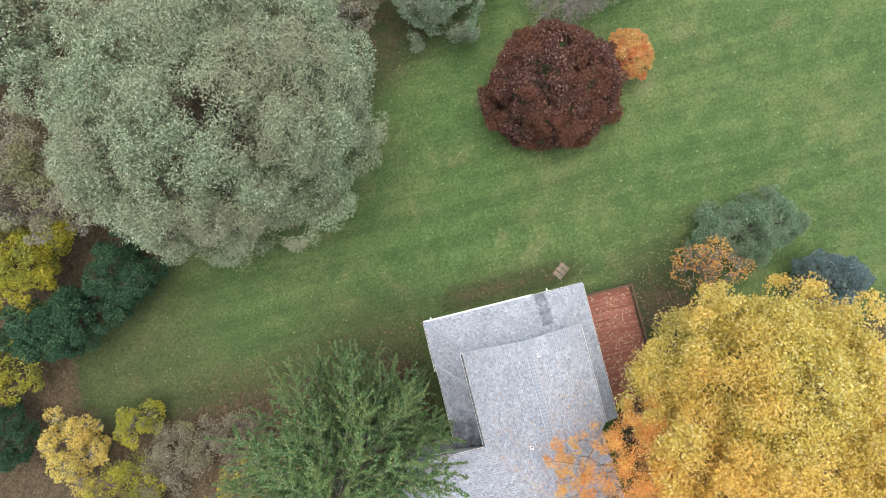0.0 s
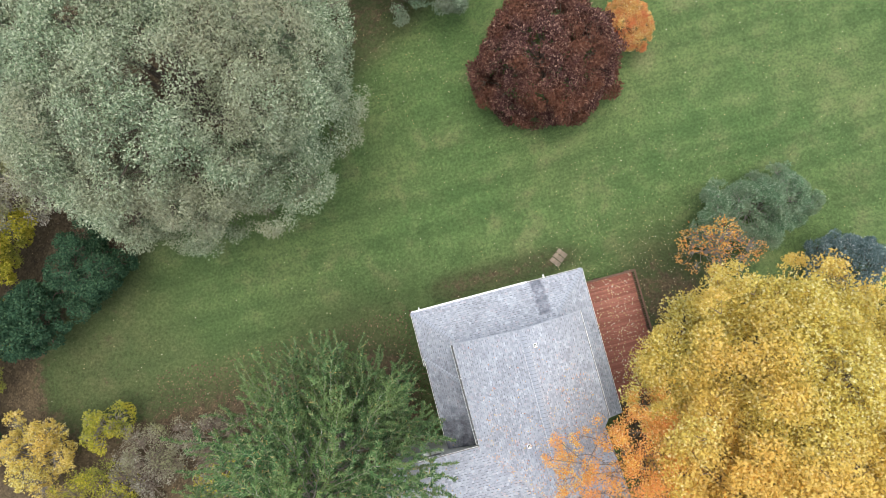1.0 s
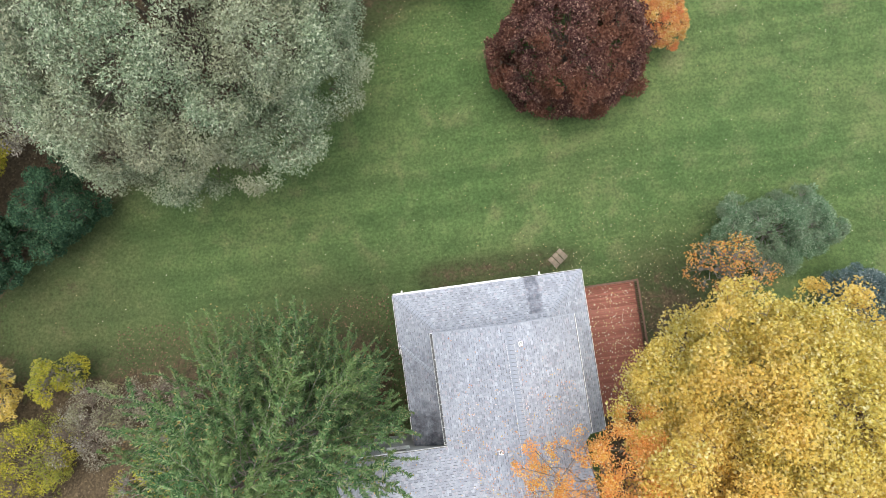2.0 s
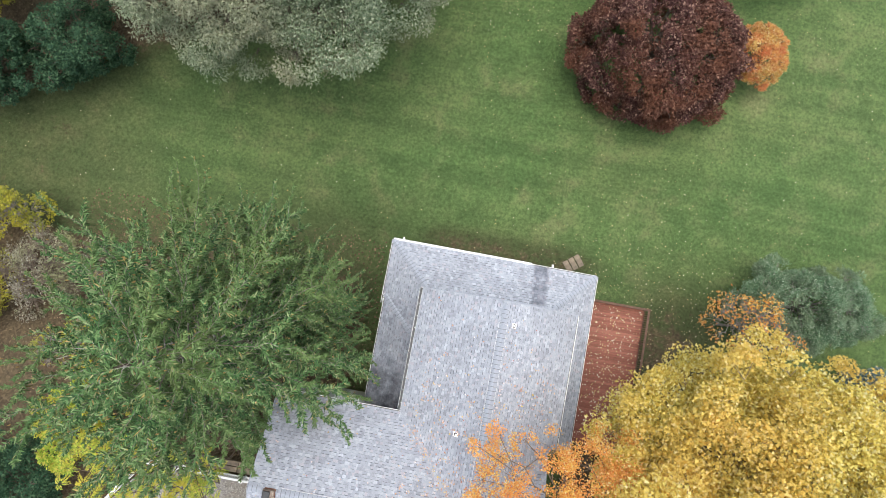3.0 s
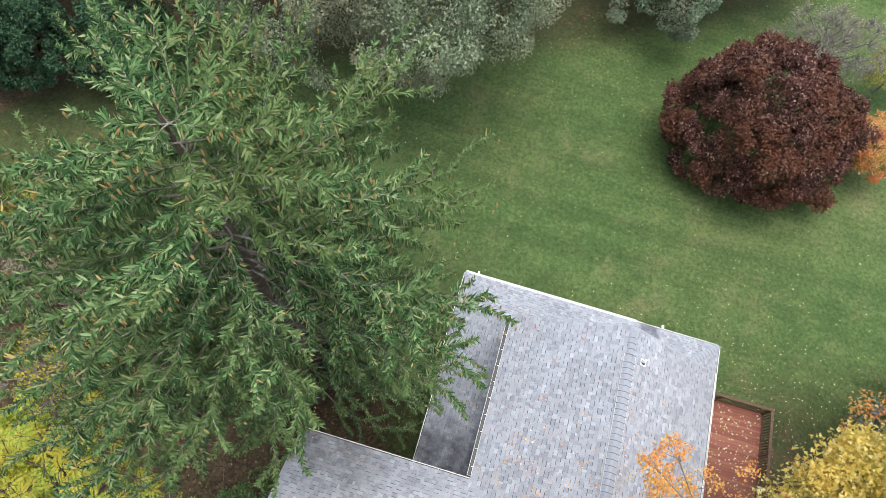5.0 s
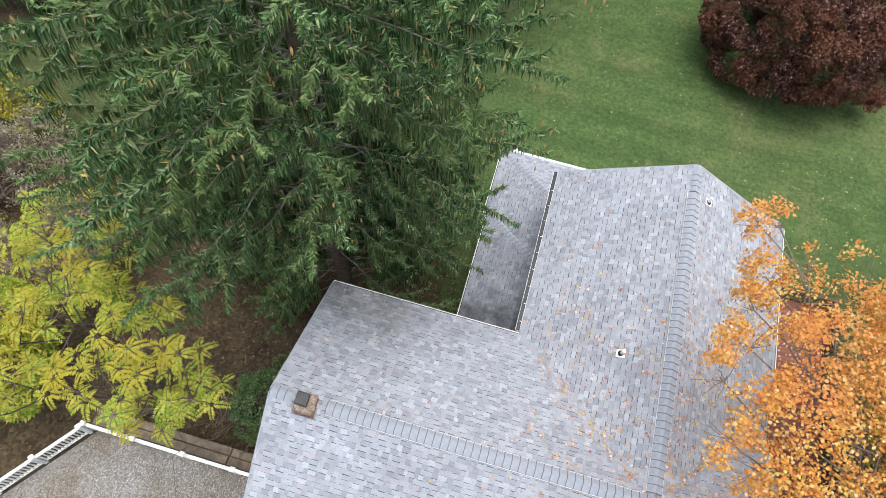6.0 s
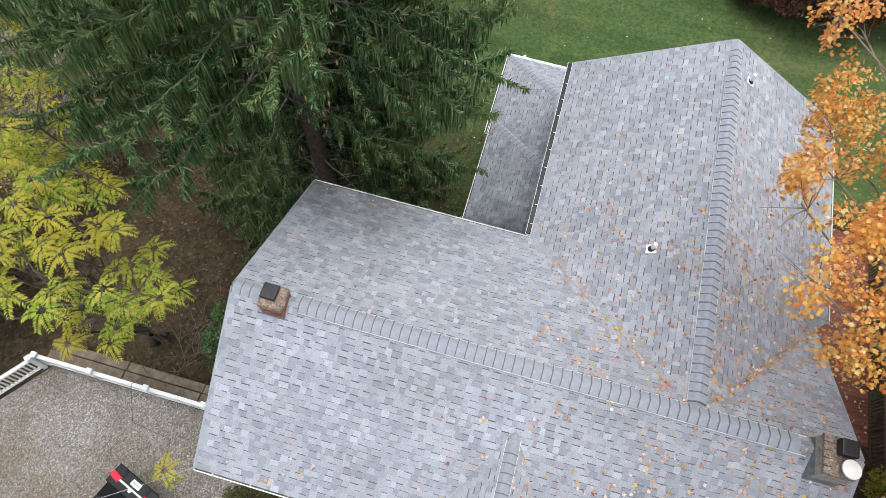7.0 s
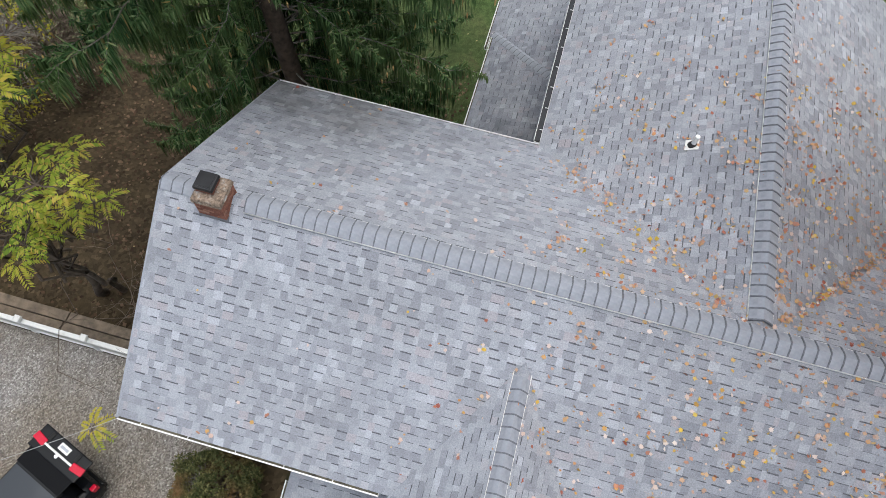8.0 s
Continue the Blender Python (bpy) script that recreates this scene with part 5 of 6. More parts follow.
    for az, L_, z in ((0.55, 5.6, 10.6), (0.8, 6.0, 9.4), (1.0, 6.2, 11.2), (1.2, 6.6, 10.0), (1.4, 6.8, 11.6), (1.6, 6.8, 9.6), (1.8, 7.0, 12.4), (2.0, 6.8, 10.8), (0.7, 5.4, 12.2), (1.1, 5.8, 13.2), (1.5, 6.2, 13.8), (0.3, 5.0, 9.8)):
        arm(np.array([0, 0, z]), np.array([math.cos(az), math.sin(az), 0.0]), L_, 0.45, -0.04, 0)
    # low skirts: long ones towards the lawn side, short ones round the trunk
    low = [(rs.uniform(0.2, 2.9), rs.uniform(3.6, 5.6), rs.uniform(2.6, 9.5)) for _ in range(26)] + [(rs.uniform(0.3, 4.2), rs.uniform(1.2, 2.0), rs.uniform(2.5, 9.5)) for _ in range(12)]
    for az, L_, z in low:
        arm(np.array([0, 0, z]), np.array([math.cos(az), math.sin(az), 0.0]), L_, 0.2, -0.08, 0)
    V, F = tubes(boughs, 5)
    put("branchwork", mesh_from("branchwork", V, F, M_BARKL, smooth=True), t, "lichen-grey boughs")
    B0, SD, HG, LN = np.concatenate(B0), np.concatenate(SD), np.concatenate(HG)[:, None], np.concatenate(LN)[:, None]
    m = len(B0)
    face = unit(SD * np.array([1, 1, 0.2]) + rs.normal(0, 0.55, (m, 3)) + upv * 0.35)
    wd = np.concatenate(WD)[:, None]
    rows = []
    for q, ser in zip((0.0, 0.45, 1.0), (0.7, 1.15, 0.15)):
        c = B0 + LN * (SD * (q * (1 - 0.40 * q * np.clip(HG, 0, 1))) - upv * HG * q ** 1.2)
        tan = unit(SD * (1 - 0.8 * q * np.clip(HG, 0, 1)) - upv * HG * 1.2 * (q + 0.02) ** 0.2)
        sv = unit(np.cross(tan, face)) * wd * ser * 0.5
        rows += [c - sv, c + sv]
    V = np.stack(rows, 1).reshape(-1, 3)
    F = (np.array([[2 * q, 2 * q + 1, 2 * q + 3, 2 * q + 2] for q in range(2)])[None] + 6 * np.arange(m)[:, None, None]).reshape(-1, 4)
    put("crown", mesh_from("crown", V, F, M_NEEDLE), t)
    VV, FF, k = [], [], 0
    for c in cones:
        cv, cf = tubes([(np.array([c, c - np.array([0, 0, 0.05]), c - np.array([0, 0, 0.13]), c - np.array([0, 0, 0.19])]), [0.008, 0.022, 0.020, 0.005])], 6)
        FF.append(cf + k)
        VV.append(cv)
        k += len(cv)
    tagged(put("cone_crop", mesh_from("cone_crop", np.concatenate(VV), np.concatenate(FF), M_CONE, smooth=True), t, "brown hanging cones"), kind="stuff")


big_spruce()


def sumac():
    """A leaning yellow-green tree with long feathered leaves."""
    rs = rs_(301)
    bx, by = -11.2, -4.2
    gz = float(ground_z(bx, by)) - 0.05
    t = thing("sumac_tree", (bx, by, gz), "yellow-green sumac with long feathered leaves above the driveway fence", "tree")
    org = np.array([bx, by, gz])
    tips = []
    paths = []
    hubs = np.array([(-8.6, -4.9, 3.9), (-9.6, -4.6, 4.2), (-10.6, -4.4, 4.4), (-11.3, -3.4, 5.0), (-10.2, -3.2, 4.2), (-9.3, -3.6, 3.4), (-11.8, -5.0, 3.8), (-12.4, -4.0, 4.2), (-9.8, -5.6, 3.0),
                     (-11.0, -6.0, 2.8), (-7.4, -5.6, 2.7), (-8.0, -5.1, 0.7), (-8.5, -5.7, 0.9), (-9.4, -6.2, 0.6), (-12.8, -6.4, 1.6), (-13.4, -7.4, 0.4), (-7.55, -8.12, -2.3)])
    hubs[:-1, :2] += (-0.35, 0.6)
    fork = org + np.array([0.5, -0.3, 3.0])
    V, F = tubes([limb(org, fork, 0.13, 0.09, rs, bend=0.1), limb(org + np.array([0.5, 0.2, 0]), fork + np.array([0.9, -0.2, 0.6]), 0.10, 0.06, rs, bend=0.1)], 9)
    put("trunk", mesh_from("trunk", V - org, F, M_BARK, smooth=True), t)
    for h in hubs:
        paths.append(limb(fork + rs.normal(0, 0.25, 3), h, 0.014 if h[2] < -2 else 0.05, 0.006 if h[2] < -2 else 0.022, rs, sag=0.06, bend=0.2, n=7))
        for _ in range(1 if h[2] < -2 else (3 if h[2] < -1 else 6)):
            e = h + rs.normal(0, 0.1 if h[2] < -2 else (0.35 if h[2] < -1 else 0.56), 3) * np.array([1, 1, 0.6]) + np.array([0, 0, 0.15])
            paths.append(limb(h, e, 0.02, 0.01, rs, n=4))
            tips.append(e)
    P, A, N, Ln = [], [], [], []
    for e in tips:
        m = rs.randint(5, 9)
        for q in range(m):
            az = 2 * np.pi * q / m + rs.uniform(-0.3, 0.3)
            L_ = rs.uniform(0.26, 0.52)
            out = np.array([math.cos(az), math.sin(az), 0.0])
            sd = np.array([-out[1], out[0], 0.0])
            s_ = np.linspace(0, 1, 6)
            pts = e + L_ * (s_[:, None] * out + (0.35 * s_ - 0.75 * s_ ** 2)[:, None] * np.array([0, 0, 1.0]))
            paths.append((pts, np.linspace(0.0035, 0.0015, 6)))
            for u in np.linspace(0.2, 0.97, 9):
                i = u * 5
                a = int(min(i, 4))
                p = pts[a] + (pts[a + 1] - pts[a]) * (i - a)
                d = unit(pts[a + 1] - pts[a])
                for sg in (-1, 1):
                    P.append(p)
                    A.append(sd * sg * 0.9 + d * 0.55 + np.array([0, 0, -0.25 + rs.normal(0, 0.12)]))
                    N.append(np.array([0, 0, 1.0]) + rs.normal(0, 0.18, 3))
                    Ln.append(L_ * (0.34 - 0.16 * abs(u - 0.45)) * rs.uniform(0.85, 1.1))
    V, F = tubes(paths, 4)
    put("branchwork", mesh_from("branchwork", V - org, F, M_BARK, smooth=True), t)
    Ln = np.array(Ln)
    V, F = leaf_quads(np.array(P), np.array(A), np.array(N), Ln, Ln * 0.34)
    put("crown", mesh_from("crown", V - org, F, M_SUMAC), t)


sumac()
leafy("clipped_shrub", "rounded green shrub with a russet top by the driveway", "shrub", (-5.35, -8.5), dome_lobes((-5.35, -8.5, -4.9), (1.1, 1.1, 0.75), 26, 0.34, rs_(131), -0.2), (-5.35, -8.5, -5.0),
      14000, 0.07, leaf_mat("box_leaf", [(0.0, (0.05, 0.065, 0.025)), (0.6, (0.105, 0.115, 0.045)), (1.0, (0.20, 0.19, 0.08))], 1.1, 0.2, (0.22, 0.125, 0.06)), M_BARK, 132, trunk=0.05, aspect=0.6, twigs_n=5, twig_r=0.006)


# ---- deck, fence, car ----
def deck():
    t = thing("deck", (0, 0, 0), "red-brown stained timber deck strewn with leaves", "deck")
    z = -7.0
    me = {}
    y = -4.2
    while y < 7.5:
        x0 = 8.88 if y > -0.9 else 7.08
        L_ = 13.25 - x0
        if L_ not in me:
            b = bmesh.new()
            box(b, (0, 0, 0), (L_, 0.135, 0.035), bevel=0.004)
            m_ = bpy.data.meshes.new("board")
            b.to_mesh(m_)
            b.free()
            m_.materials.append(M_DECK)
            me[L_] = m_
        ob = put("board", me[L_], t)
        ob.matrix_world = Matrix.Translation(((x0 + 13.25) / 2, y, z + RND.uniform(-0.002, 0.002)))
        y += 0.142
    for nm_, c, s_ in (("beam", (13.25, 1.6, z - 0.14), (0.09, 11.8, 0.24)), ("beam", (11.05, 7.50, z - 0.14), (4.4, 0.08, 0.24)), ("beam", (9.2, 1.6, z - 0.14), (0.09, 11.6, 0.24))):
        bm = bmesh.new()
        box(bm, c, s_, bevel=0.006)
        part(nm_, bm, M_RAIL, t)
    bm = bmesh.new()
    box(bm, (0, 0, 0), (0.10, 0.10, 3.6), bevel=0.006)
    pm = bpy.data.meshes.new("post")
    bm.to_mesh(pm)
    bm.free()
    pm.materials.append(M_RAIL)
    for x, y in [(13.25, yy) for yy in (-4.1, -2.2, -0.3, 1.6, 3.5, 5.5, 7.5)] + [(xx, 7.5) for xx in (8.95, 10.95)]:
        ob = put("post", pm, t)
        ob.location = (x, y, z - 0.80)
    bm = bmesh.new()
    box(bm, (0, 0, 0), (0.038, 0.038, 0.86), bevel=0.003)
    bl = bpy.data.meshes.new("baluster")
    bm.to_mesh(bl)
    bm.free()
    bl.materials.append(M_RAIL)
    for i in range(88):
        ob = put("baluster", bl, t)
        ob.location = (13.27, -4.1 + i * 0.1315, z + 0.47)
    for i in range(33):
        ob = put("baluster", bl, t)
        ob.location = (8.95 + i * 0.1315, 7.52, z + 0.47)
    for c, s_ in (((13.26, 1.7, z + 0.96), (0.13, 11.8, 0.04)), ((11.1, 7.51, z + 0.961), (4.35, 0.13, 0.04)), ((13.26, 1.7, z + 0.10), (0.06, 11.7, 0.06)), ((11.1, 7.51, z + 0.101), (4.2, 0.06, 0.06))):
        bm = bmesh.new()
        box(bm, c, s_, bevel=0.008)
        part("rail", bm, M_RAIL, t)


deck()


def white_fence(a, b, gz, n_post):
    t = thing("white_fence", (0, 0, 0), "white painted railing along the gravel driveway", "fence", "white fences")
    a, b = Vector((*a, gz)), Vector((*b, gz))
    d = (b - a).normalized()
    s_ = d.cross(Vector((0, 0, 1)))
    M3 = Matrix((d, s_, Vector((0, 0, 1)))).transposed()
    L_ = (b - a).length
    for h, w in ((0.12, 0.07), (0.88, 0.10)):
        bm = bmesh.new()
        box(bm, (a + b) / 2 + Vector((0, 0, h)), (L_, w, 0.06), M3, 0.006)
        part("rail", bm, M_PICKET, t)
    for i in range(n_post + 1):
        bm = bmesh.new()
        box(bm, a + d * (L_ * i / n_post) + Vector((0, 0, 0.5)), (0.11, 0.11, 1.06), M3, 0.008)
        box(bm, a + d * (L_ * i / n_post) + Vector((0, 0, 1.05)), (0.15, 0.15, 0.05), M3, 0.012)
        part("post", bm, M_PICKET, t)
    bm = bmesh.new()
    box(bm, (0, 0, 0), (0.045, 0.03, 0.74), M3, 0.003)
    me = bpy.data.meshes.new("picket")
    bm.to_mesh(me)
    bm.free()
    me.materials.append(M_PICKET)
    for i in range(int(L_ / 0.125)):
        ob = put("picket", me, t)
        ob.location = a + d * (0.06 + i * 0.125) + Vector((0, 0, 0.5))
    return t


white_fence((-13.6, -6.0), (-6.2, -6.0), -5.40, 4)
white_fence((-13.7, -6.15), (-17.6, -11.6), -5.40, 4)


def retaining():
    t = thing("retaining_wall", (0, 0, 0), "weathered timber retaining wall beside the driveway", "wall")
    for i in range(4):
        for j in range(3):
            bm = bmesh.new()
            x0 = -13.8 + j * 2.6
            box(bm, (x0 + 1.28, -5.72 + 0.015 * i, -5.48 - 0.17 * i), (2.56, 0.30, 0.165), bevel=0.012)
            part("timber", bm, M_TIMBER, t)
    for j in range(3):
        bm = bmesh.new()
        box(bm, (-12.5 + j * 2.6, -5.40, -5.50), (2.57, 0.28, 0.16), bevel=0.012)
        part("timber", bm, M_TIMBER, t)


retaining()


def garden_steps():
    """Three worn boards laid as steps by the corner of the house."""
    a = radians(38)
    for i in range(3):
        x, y = 8.55 + 0.40 * i * math.cos(a), 9.45 + 0.40 * i * math.sin(a)
        bm = bmesh.new()
        box(bm, (0, 0, 0.03), (0.34, 0.80, 0.12), bevel=0.015)
        me = bpy.data.meshes.new("garden_step")
        bm.to_mesh(me)
        bm.free()
        me.materials.append(M_TIMBER)
        ob = new("garden_step", me)
        ob.matrix_world = pose(x, y, float(ground_z(x, y)), 0, 0, 38)
        tagged(ob, "worn brown timber step set in the lawn", "step", "steps by the house corner")


garden_steps()


def car():
    """A black hatchback with its tailgate raised, the rear towards the house."""
    fwd = Vector((-0.34, -0.94, 0)).normalized()
    ang = math.degrees(math.atan2(fwd.y, fwd.x))
    t = thing("car", (-8.62, -8.44, -5.39), "black hatchback with raised tailgate parked on gravel", "car", turn=ang)

    def loft(secs, name, material, label=""):
        """Cross-sections along x: (x, half width, z low, z high, top half width)."""
        bm = bmesh.new()
        rings = []
        for x, w, z0, z1, wt_ in secs:
            pr = [(-w * 0.92, z0), (-w, z0 + 0.15), (-w, z0 + (z1 - z0) * 0.6), (-wt_, z1 - 0.05), (-wt_ * 0.8, z1), (wt_ * 0.8, z1), (wt_, z1 - 0.05), (w, z0 + (z1 - z0) * 0.6), (w, z0 + 0.15), (w * 0.92, z0)]
            rings.append([bm.verts.new((x, y, z)) for y, z in pr])
        for r0, r1 in zip(rings, rings[1:]):
            for i in range(len(r0)):
                j = (i + 1) % len(r0)
                bm.faces.new((r0[i], r0[j], r1[j], r1[i]))
        bm.faces.new(rings[0])
        bm.faces.new(rings[-1][::-1])
        bmesh.ops.recalc_face_normals(bm, faces=bm.faces)
        bmesh.ops.bevel(bm, geom=list(bm.edges), offset=0.018, segments=2, profile=0.6, affect="EDGES", clamp_overlap=True)
        me = bpy.data.meshes.new(name)
        bm.to_mesh(me)
        bm.free()
        me.materials.append(material)
        me.polygons.foreach_set("use_smooth", np.ones(len(me.polygons), bool))
        return put(name, me, t, label)

    def plate(name, c, s_, material, parent, label="", rz=0.0, tilt=-4.0, bevel=0.012):
        bm = bmesh.new()
        box(bm, c, s_, Matrix.Rotation(radians(tilt), 3, "Y") @ Matrix.Rotation(radians(rz), 3, "Z"), bevel)
        return part(name, bm, material, parent, label)

    loft([(0.40, 0.84, 0.30, 0.62, 0.80), (0.46, 0.92, 0.22, 0.92, 0.86), (0.70, 0.95, 0.20, 1.00, 0.88), (1.6, 0.96, 0.20, 1.02, 0.90), (3.4, 0.96, 0.20, 0.98, 0.88), (4.5, 0.92, 0.22, 0.86, 0.80), (4.85, 0.80, 0.30, 0.66, 0.70)], "body", M_PAINT)
    loft([(0.66, 0.80, 0.96, 1.04, 0.76), (0.86, 0.80, 0.96, 1.52, 0.66), (1.1, 0.82, 0.96, 1.57, 0.66), (2.5, 0.82, 0.96, 1.57, 0.66), (3.0, 0.82, 0.96, 1.45, 0.62), (3.65, 0.84, 0.96, 1.02, 0.70)], "cabin", M_TINT, "tinted window glass")
    plate("roof_panel", (1.85, 0, 1.585), (1.75, 1.30, 0.045), M_ROOFP, t, "dark glossy roof panel with the sky's sheen in its colour", tilt=0, bevel=0.02)
    # raised tailgate: window, panel, lamps, strip
    hatch = plate("tailgate", (0.27, 0, 1.655), (0.56, 1.50, 0.06), M_PAINT, t, "raised black tailgate", bevel=0.025)
    plate("rear_window", (0.73, 0, 1.63), (0.42, 1.36, 0.035), M_TINT, hatch, "dark rear window")
    plate("spoiler_lip", (0.965, 0, 1.62), (0.07, 1.30, 0.03), M_PAINT, hatch)
    for sg in (-1, 1):
        plate("tail_lamp", (0.30, sg * 0.60, 1.685), (0.18, 0.34, 0.05), M_LAMP, hatch, "red tail lamp", rz=sg * 6, bevel=0.018)
        plate("hatch_groove", (0.12, sg * 0.42, 1.689), (0.17, 0.10, 0.012), M_TYRE, hatch)
        bm = bmesh.new()
        box(bm, (0.50, sg * 0.86, 0.86), (0.16, 0.12, 0.20), bevel=0.03)
        part("side_lamp", bm, M_LAMP, t, "red wrap-round lamp on the body")
        for x in (1.25, 3.95):
            bm = bmesh.new()
            cyl(bm, (x, sg * 0.74, 0.33), (x, sg * 0.96, 0.33), 0.33, n=28)
            w = part("wheel", bm, M_TYRE, t)
            bm = bmesh.new()
            cyl(bm, (x, sg * 0.955, 0.33), (x, sg * 0.975, 0.33), 0.21, n=20)
            part("rim", bm, M_CHROME, w)
        bm = bmesh.new()
        box(bm, (3.3, sg * 1.02, 1.02), (0.14, 0.20, 0.13), bevel=0.03)
        part("mirror", bm, M_PAINT, t)
    plate("trim_strip", (0.315, 0, 1.69), (0.05, 0.86, 0.03), M_PICKET, hatch, "bright strip between the lamps", bevel=0.008)
    bm = bmesh.new()
    cyl(bm, (0.37, 0.0, 1.66), (0.37, 0.0, 1.705), 0.045, n=20)
    part("badge", bm, M_CHROME, hatch, "round bright badge")
    pl = plate("number_plate", (0.15, 0.03, 1.688), (0.16, 0.31, 0.014), M_PICKET, t, "white number plate with plain bars", bevel=0.004)
    plate("plate_bar", (0.15, 0.03, 1.698), (0.06, 0.23, 0.006), plain("plate_ink", (0.42, 0.45, 0.50), 0.5), pl, bevel=0.001)
    plate("bumper", (0.42, 0, 0.42), (0.16, 1.66, 0.28), M_PAINT, t, tilt=0, bevel=0.05)


car()


def overhead_cable():
    """A thin cable from the house corner down over the driveway."""
    t = np.linspace(0, 1, 14)[:, None]
    a, b = np.array([-6.17, -7.80, -0.35]), np.array([-14.2, -12.35, -2.9])
    pts = a + (b - a) * t
    pts[:, 2] -= 0.35 * np.sin(np.pi * t[:, 0])
    V, F = tubes([(pts, np.full(14, 0.0055))], 6)
    tagged(new("overhead_cable", mesh_from("overhead_cable", V, F, M_CABLE, smooth=True)), "thin grey cable running from the house corner", "cable")
    bm = bmesh.new()
    cyl(bm, (-14.2, -12.35, -5.5), (-14.2, -12.35, -2.8), 0.07, 0.06, 14)
    me = bpy.data.meshes.new("cable_post")
    bm.to_mesh(me)
    bm.free()
    me.materials.append(M_TIMBER)
    tagged(new("cable_post", me), "grey wooden post carrying the cable", "post")


overhead_cable()


def bare_saplings():
    """Thin leafless stems between the driveway wall and the house."""
    rs = rs_(777)
    for x, y in ((-7.6, -4.6), (-8.6, -3.4), (-9.8, -4.4), (-7.2, -3.0)):
        gz = float(ground_z(x, y)) - 0.04
        t = thing("bare_sapling", (x, y, gz), "leafless sapling with thin grey stems", "sapling", "saplings by the driveway wall")
        for _ in range(5):
            d = np.array([rs.normal(0, 0.5), rs.normal(0, 0.5), 1.0])
            e = d * rs.uniform(1.8, 3.4)
            p, r = limb((0, 0, 0), e, 0.018, 0.005, rs, bend=0.2, n=8)
            paths = [(p, r)]
            for k in range(2, 8):
                paths.append(limb(p[k], p[k] + rs.normal(0, 0.5, 3) + np.array([0, 0, 0.25]), 0.008, 0.003, rs, n=4))
            V, F = tubes(paths, 5)
            put("stem", mesh_from("stem", V, F, M_BARKT, smooth=True), t)


bare_saplings()


# ---- fallen leaves ----
def roof_height(x, y):
    """Height of the shingles under (x, y), or None off the main roofs."""
    h = []
    if X_W < x < X_E and Y_S < y < 0:
        h.append(RIDGE_Z - PN * (y - RIDGE_Y) if y > RIDGE_Y else RIDGE_Z - PS * (RIDGE_Y - y))
    if 0 < x < E_EAVE and RIDGE_Y < y < Y_N:
        h.append(PW * x if x < T_X else RIDGE_Z - PW * (x - T_X))
    if abs(x - D_X) < hw and y < D_Y:
        h.append(D_Z - D_P * abs(x - D_X))
    return max(h) if h else None


def scatter(name, label, pts, size, material, seed, flat=0.25, lobed=False):
    rs = rs_(seed)
    P = np.array(pts, float)
    n = len(P)
    az = rs.uniform(0, 2 * np.pi, n)
    ax = np.stack([np.cos(az), np.sin(az), rs.normal(0, flat, n)], 1)
    nm = unit(np.array([0, 0, 1.0]) + rs.normal(0, flat, (n, 3)))
    ln = size * rs.uniform(0.45, 1.45, n)
    V, F = leaf_stars(P + np.array([0, 0, 0.02]), ax, nm, ln) if lobed else leaf_quads(P + np.array([0, 0, 0.02]), ax, nm, ln, ln * 0.8)
    tagged(new(name, mesh_from(name, V, F, material)), label, "leaves", kind="stuff")


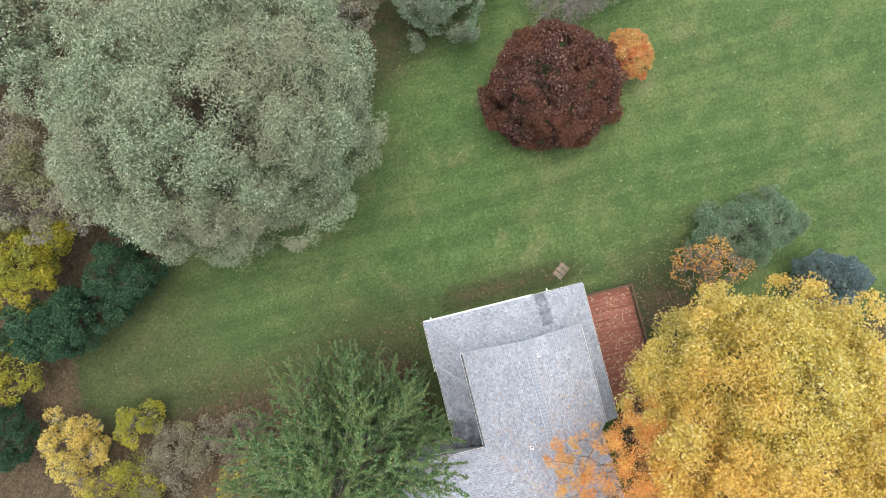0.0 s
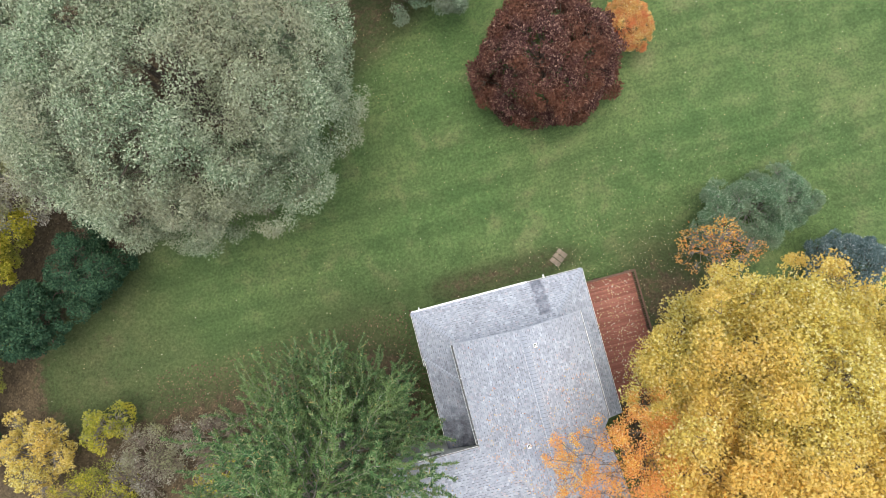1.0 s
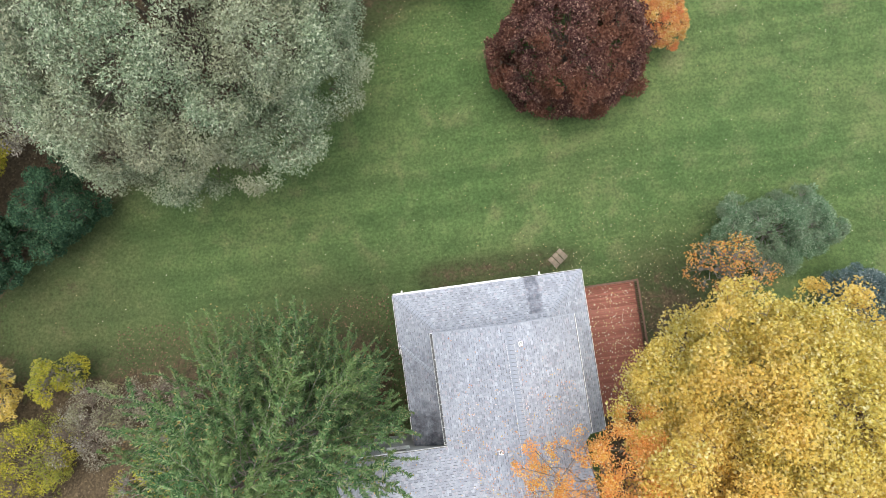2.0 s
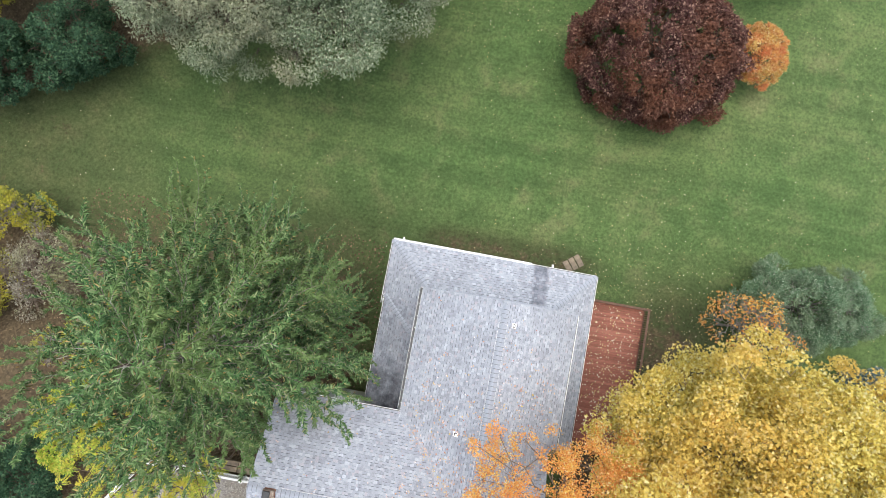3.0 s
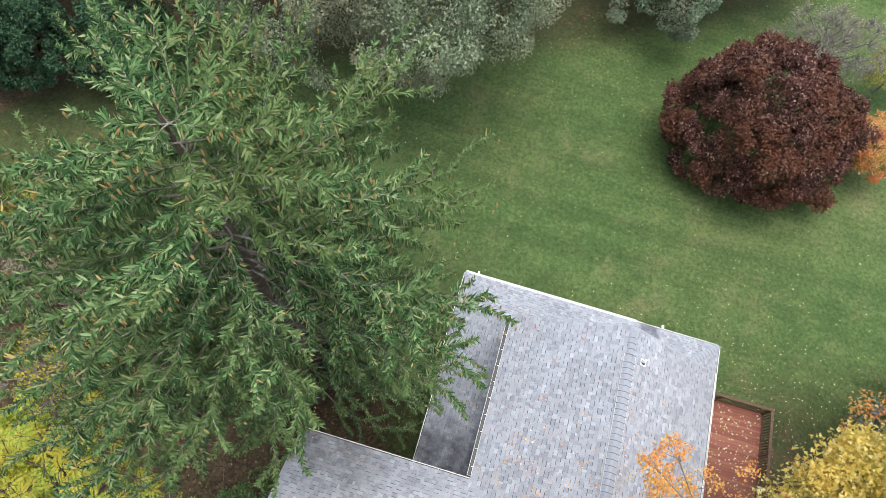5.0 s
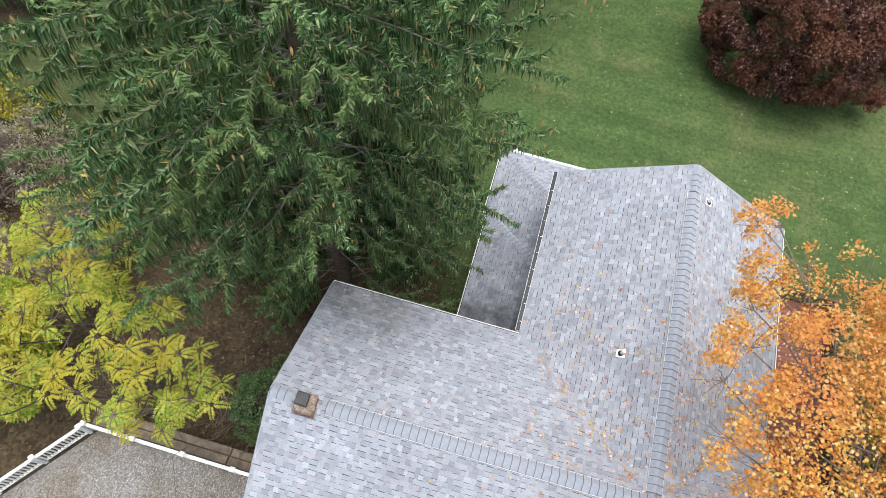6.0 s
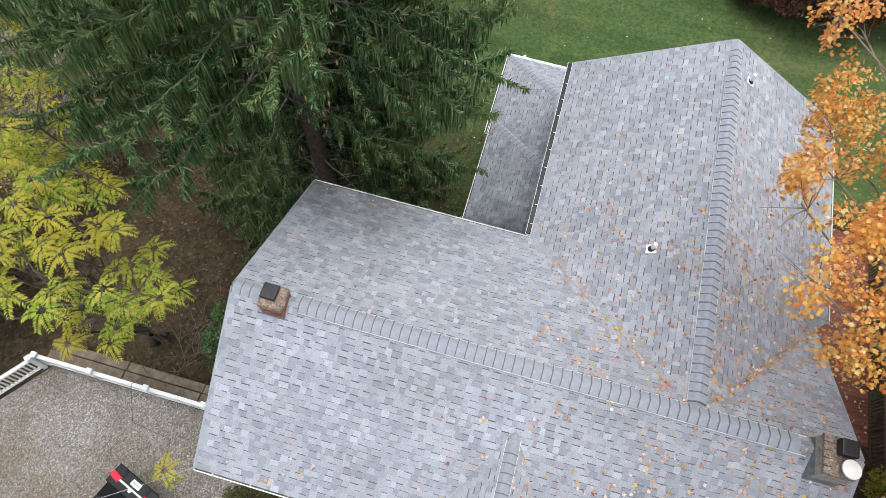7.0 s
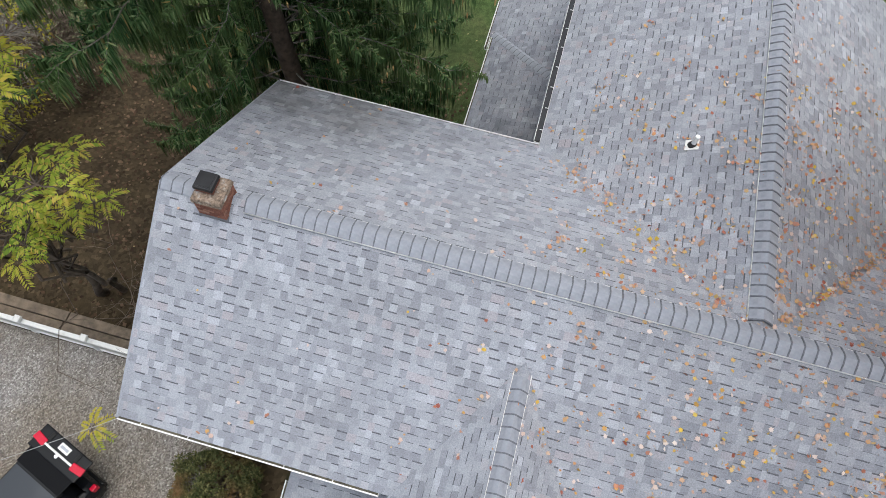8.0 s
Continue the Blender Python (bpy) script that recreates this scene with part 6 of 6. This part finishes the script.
def roof_leaves():
    rs = rs_(401)
    pts = []
    while len(pts) < 3000:
        x, y = rs.uniform(-6, 7.3), rs.uniform(-10, 6)
        w = 0.02 + 0.98 * float(sm(-1.5, 5.0, x)) * float(sm(5.5, -3.0, y)) * (0.6 + 0.8 * math.sin(1.7 * x + 2.1 * y) ** 2)
        if rs.uniform() < w:
            z = roof_height(x, y)
            if z is not None:
                pts.append((x, y, z + 0.012))
                for _ in range(rs.choice((0, 0, 0, 1, 3))):
                    x2, y2 = x + rs.normal(0, 0.11), y + rs.normal(0, 0.09)
                    z2 = roof_height(x2, y2)
                    if z2 is not None:
                        pts.append((x2, y2, z2 + 0.015))
    for _ in range(180):
        u = rs.uniform(0.05, 0.95) ** 0.9
        x = T_X + 0.15 + (3.3 - 0.15) * u + rs.normal(0, 0.05)
        y = RIDGE_Y + 0.15 + (-0.72 - RIDGE_Y - 0.15) * u + rs.normal(0, 0.06)
        z = roof_height(x, y)
        if z is not None:
            pts.append((x, y, z + rs.uniform(0.01, 0.05)))
    for _ in range(110):
        u = rs.uniform(0.1, 1.0)
        x, y = T_X * u + rs.normal(0, 0.12), RIDGE_Y * u + rs.normal(0, 0.12)
        z = roof_height(x, y)
        if z is not None:
            pts.append((x, y, z + 0.015))
    scatter("fallen_leaves", "yellow and red fallen maple leaves on the shingles", pts, 0.072, M_FALLEN, 402, 0.5, True)


def ground_leaves():
    rs = rs_(411)
    pts = []
    while len(pts) < 2300:
        x, y = rs.uniform(-30, 38), rs.uniform(-4, 36)
        w = 0.035 + 0.9 * math.exp(-(((x - 14) / 7) ** 2 + ((y - 6) / 6) ** 2)) + 0.35 * math.exp(-(((x - 1) / 5) ** 2 + ((y - 27) / 3) ** 2)) + 0.03 * float(sm(4, 20, x))
        if rs.uniform() < w and not (-2.0 < x < 9.0 and y < 8.7) and not (8.6 < x < 13.1 and y < 7.6):
            pts.append((x, y, float(ground_z(x, y)) + 0.02))
    scatter("lawn_leaves", "pale fallen leaves scattered on the lawn", pts, 0.062, M_PALE, 412)
    pts = [(rs.uniform(8.9, 13.2), 7.4 - 11.4 * rs.uniform() ** 1.0, -6.975) for _ in range(1100)]
    scatter("deck_leaves", "pale and yellow fallen leaves on the deck", pts, 0.09, M_PALE, 413)


def litter_leaves():
    rs = rs_(421)
    pts = []
    while len(pts) < 6000:
        x, y = rs.uniform(-22, -2.5), rs.uniform(-5.2, 9)
        if not (-6 < x < 0.4 and y < -0.3):
            pts.append((x, y, float(ground_z(x, y)) + 0.02))
    scatter("leaf_litter", "brown dead leaves under the spruce", pts, 0.11, leaf_mat("dead_leaf", [(0.0, (0.05, 0.03, 0.02)), (0.6, (0.13, 0.08, 0.05)), (1.0, (0.25, 0.17, 0.11))], 0.6, 0.1), 422)


roof_leaves()
ground_leaves()
litter_leaves()
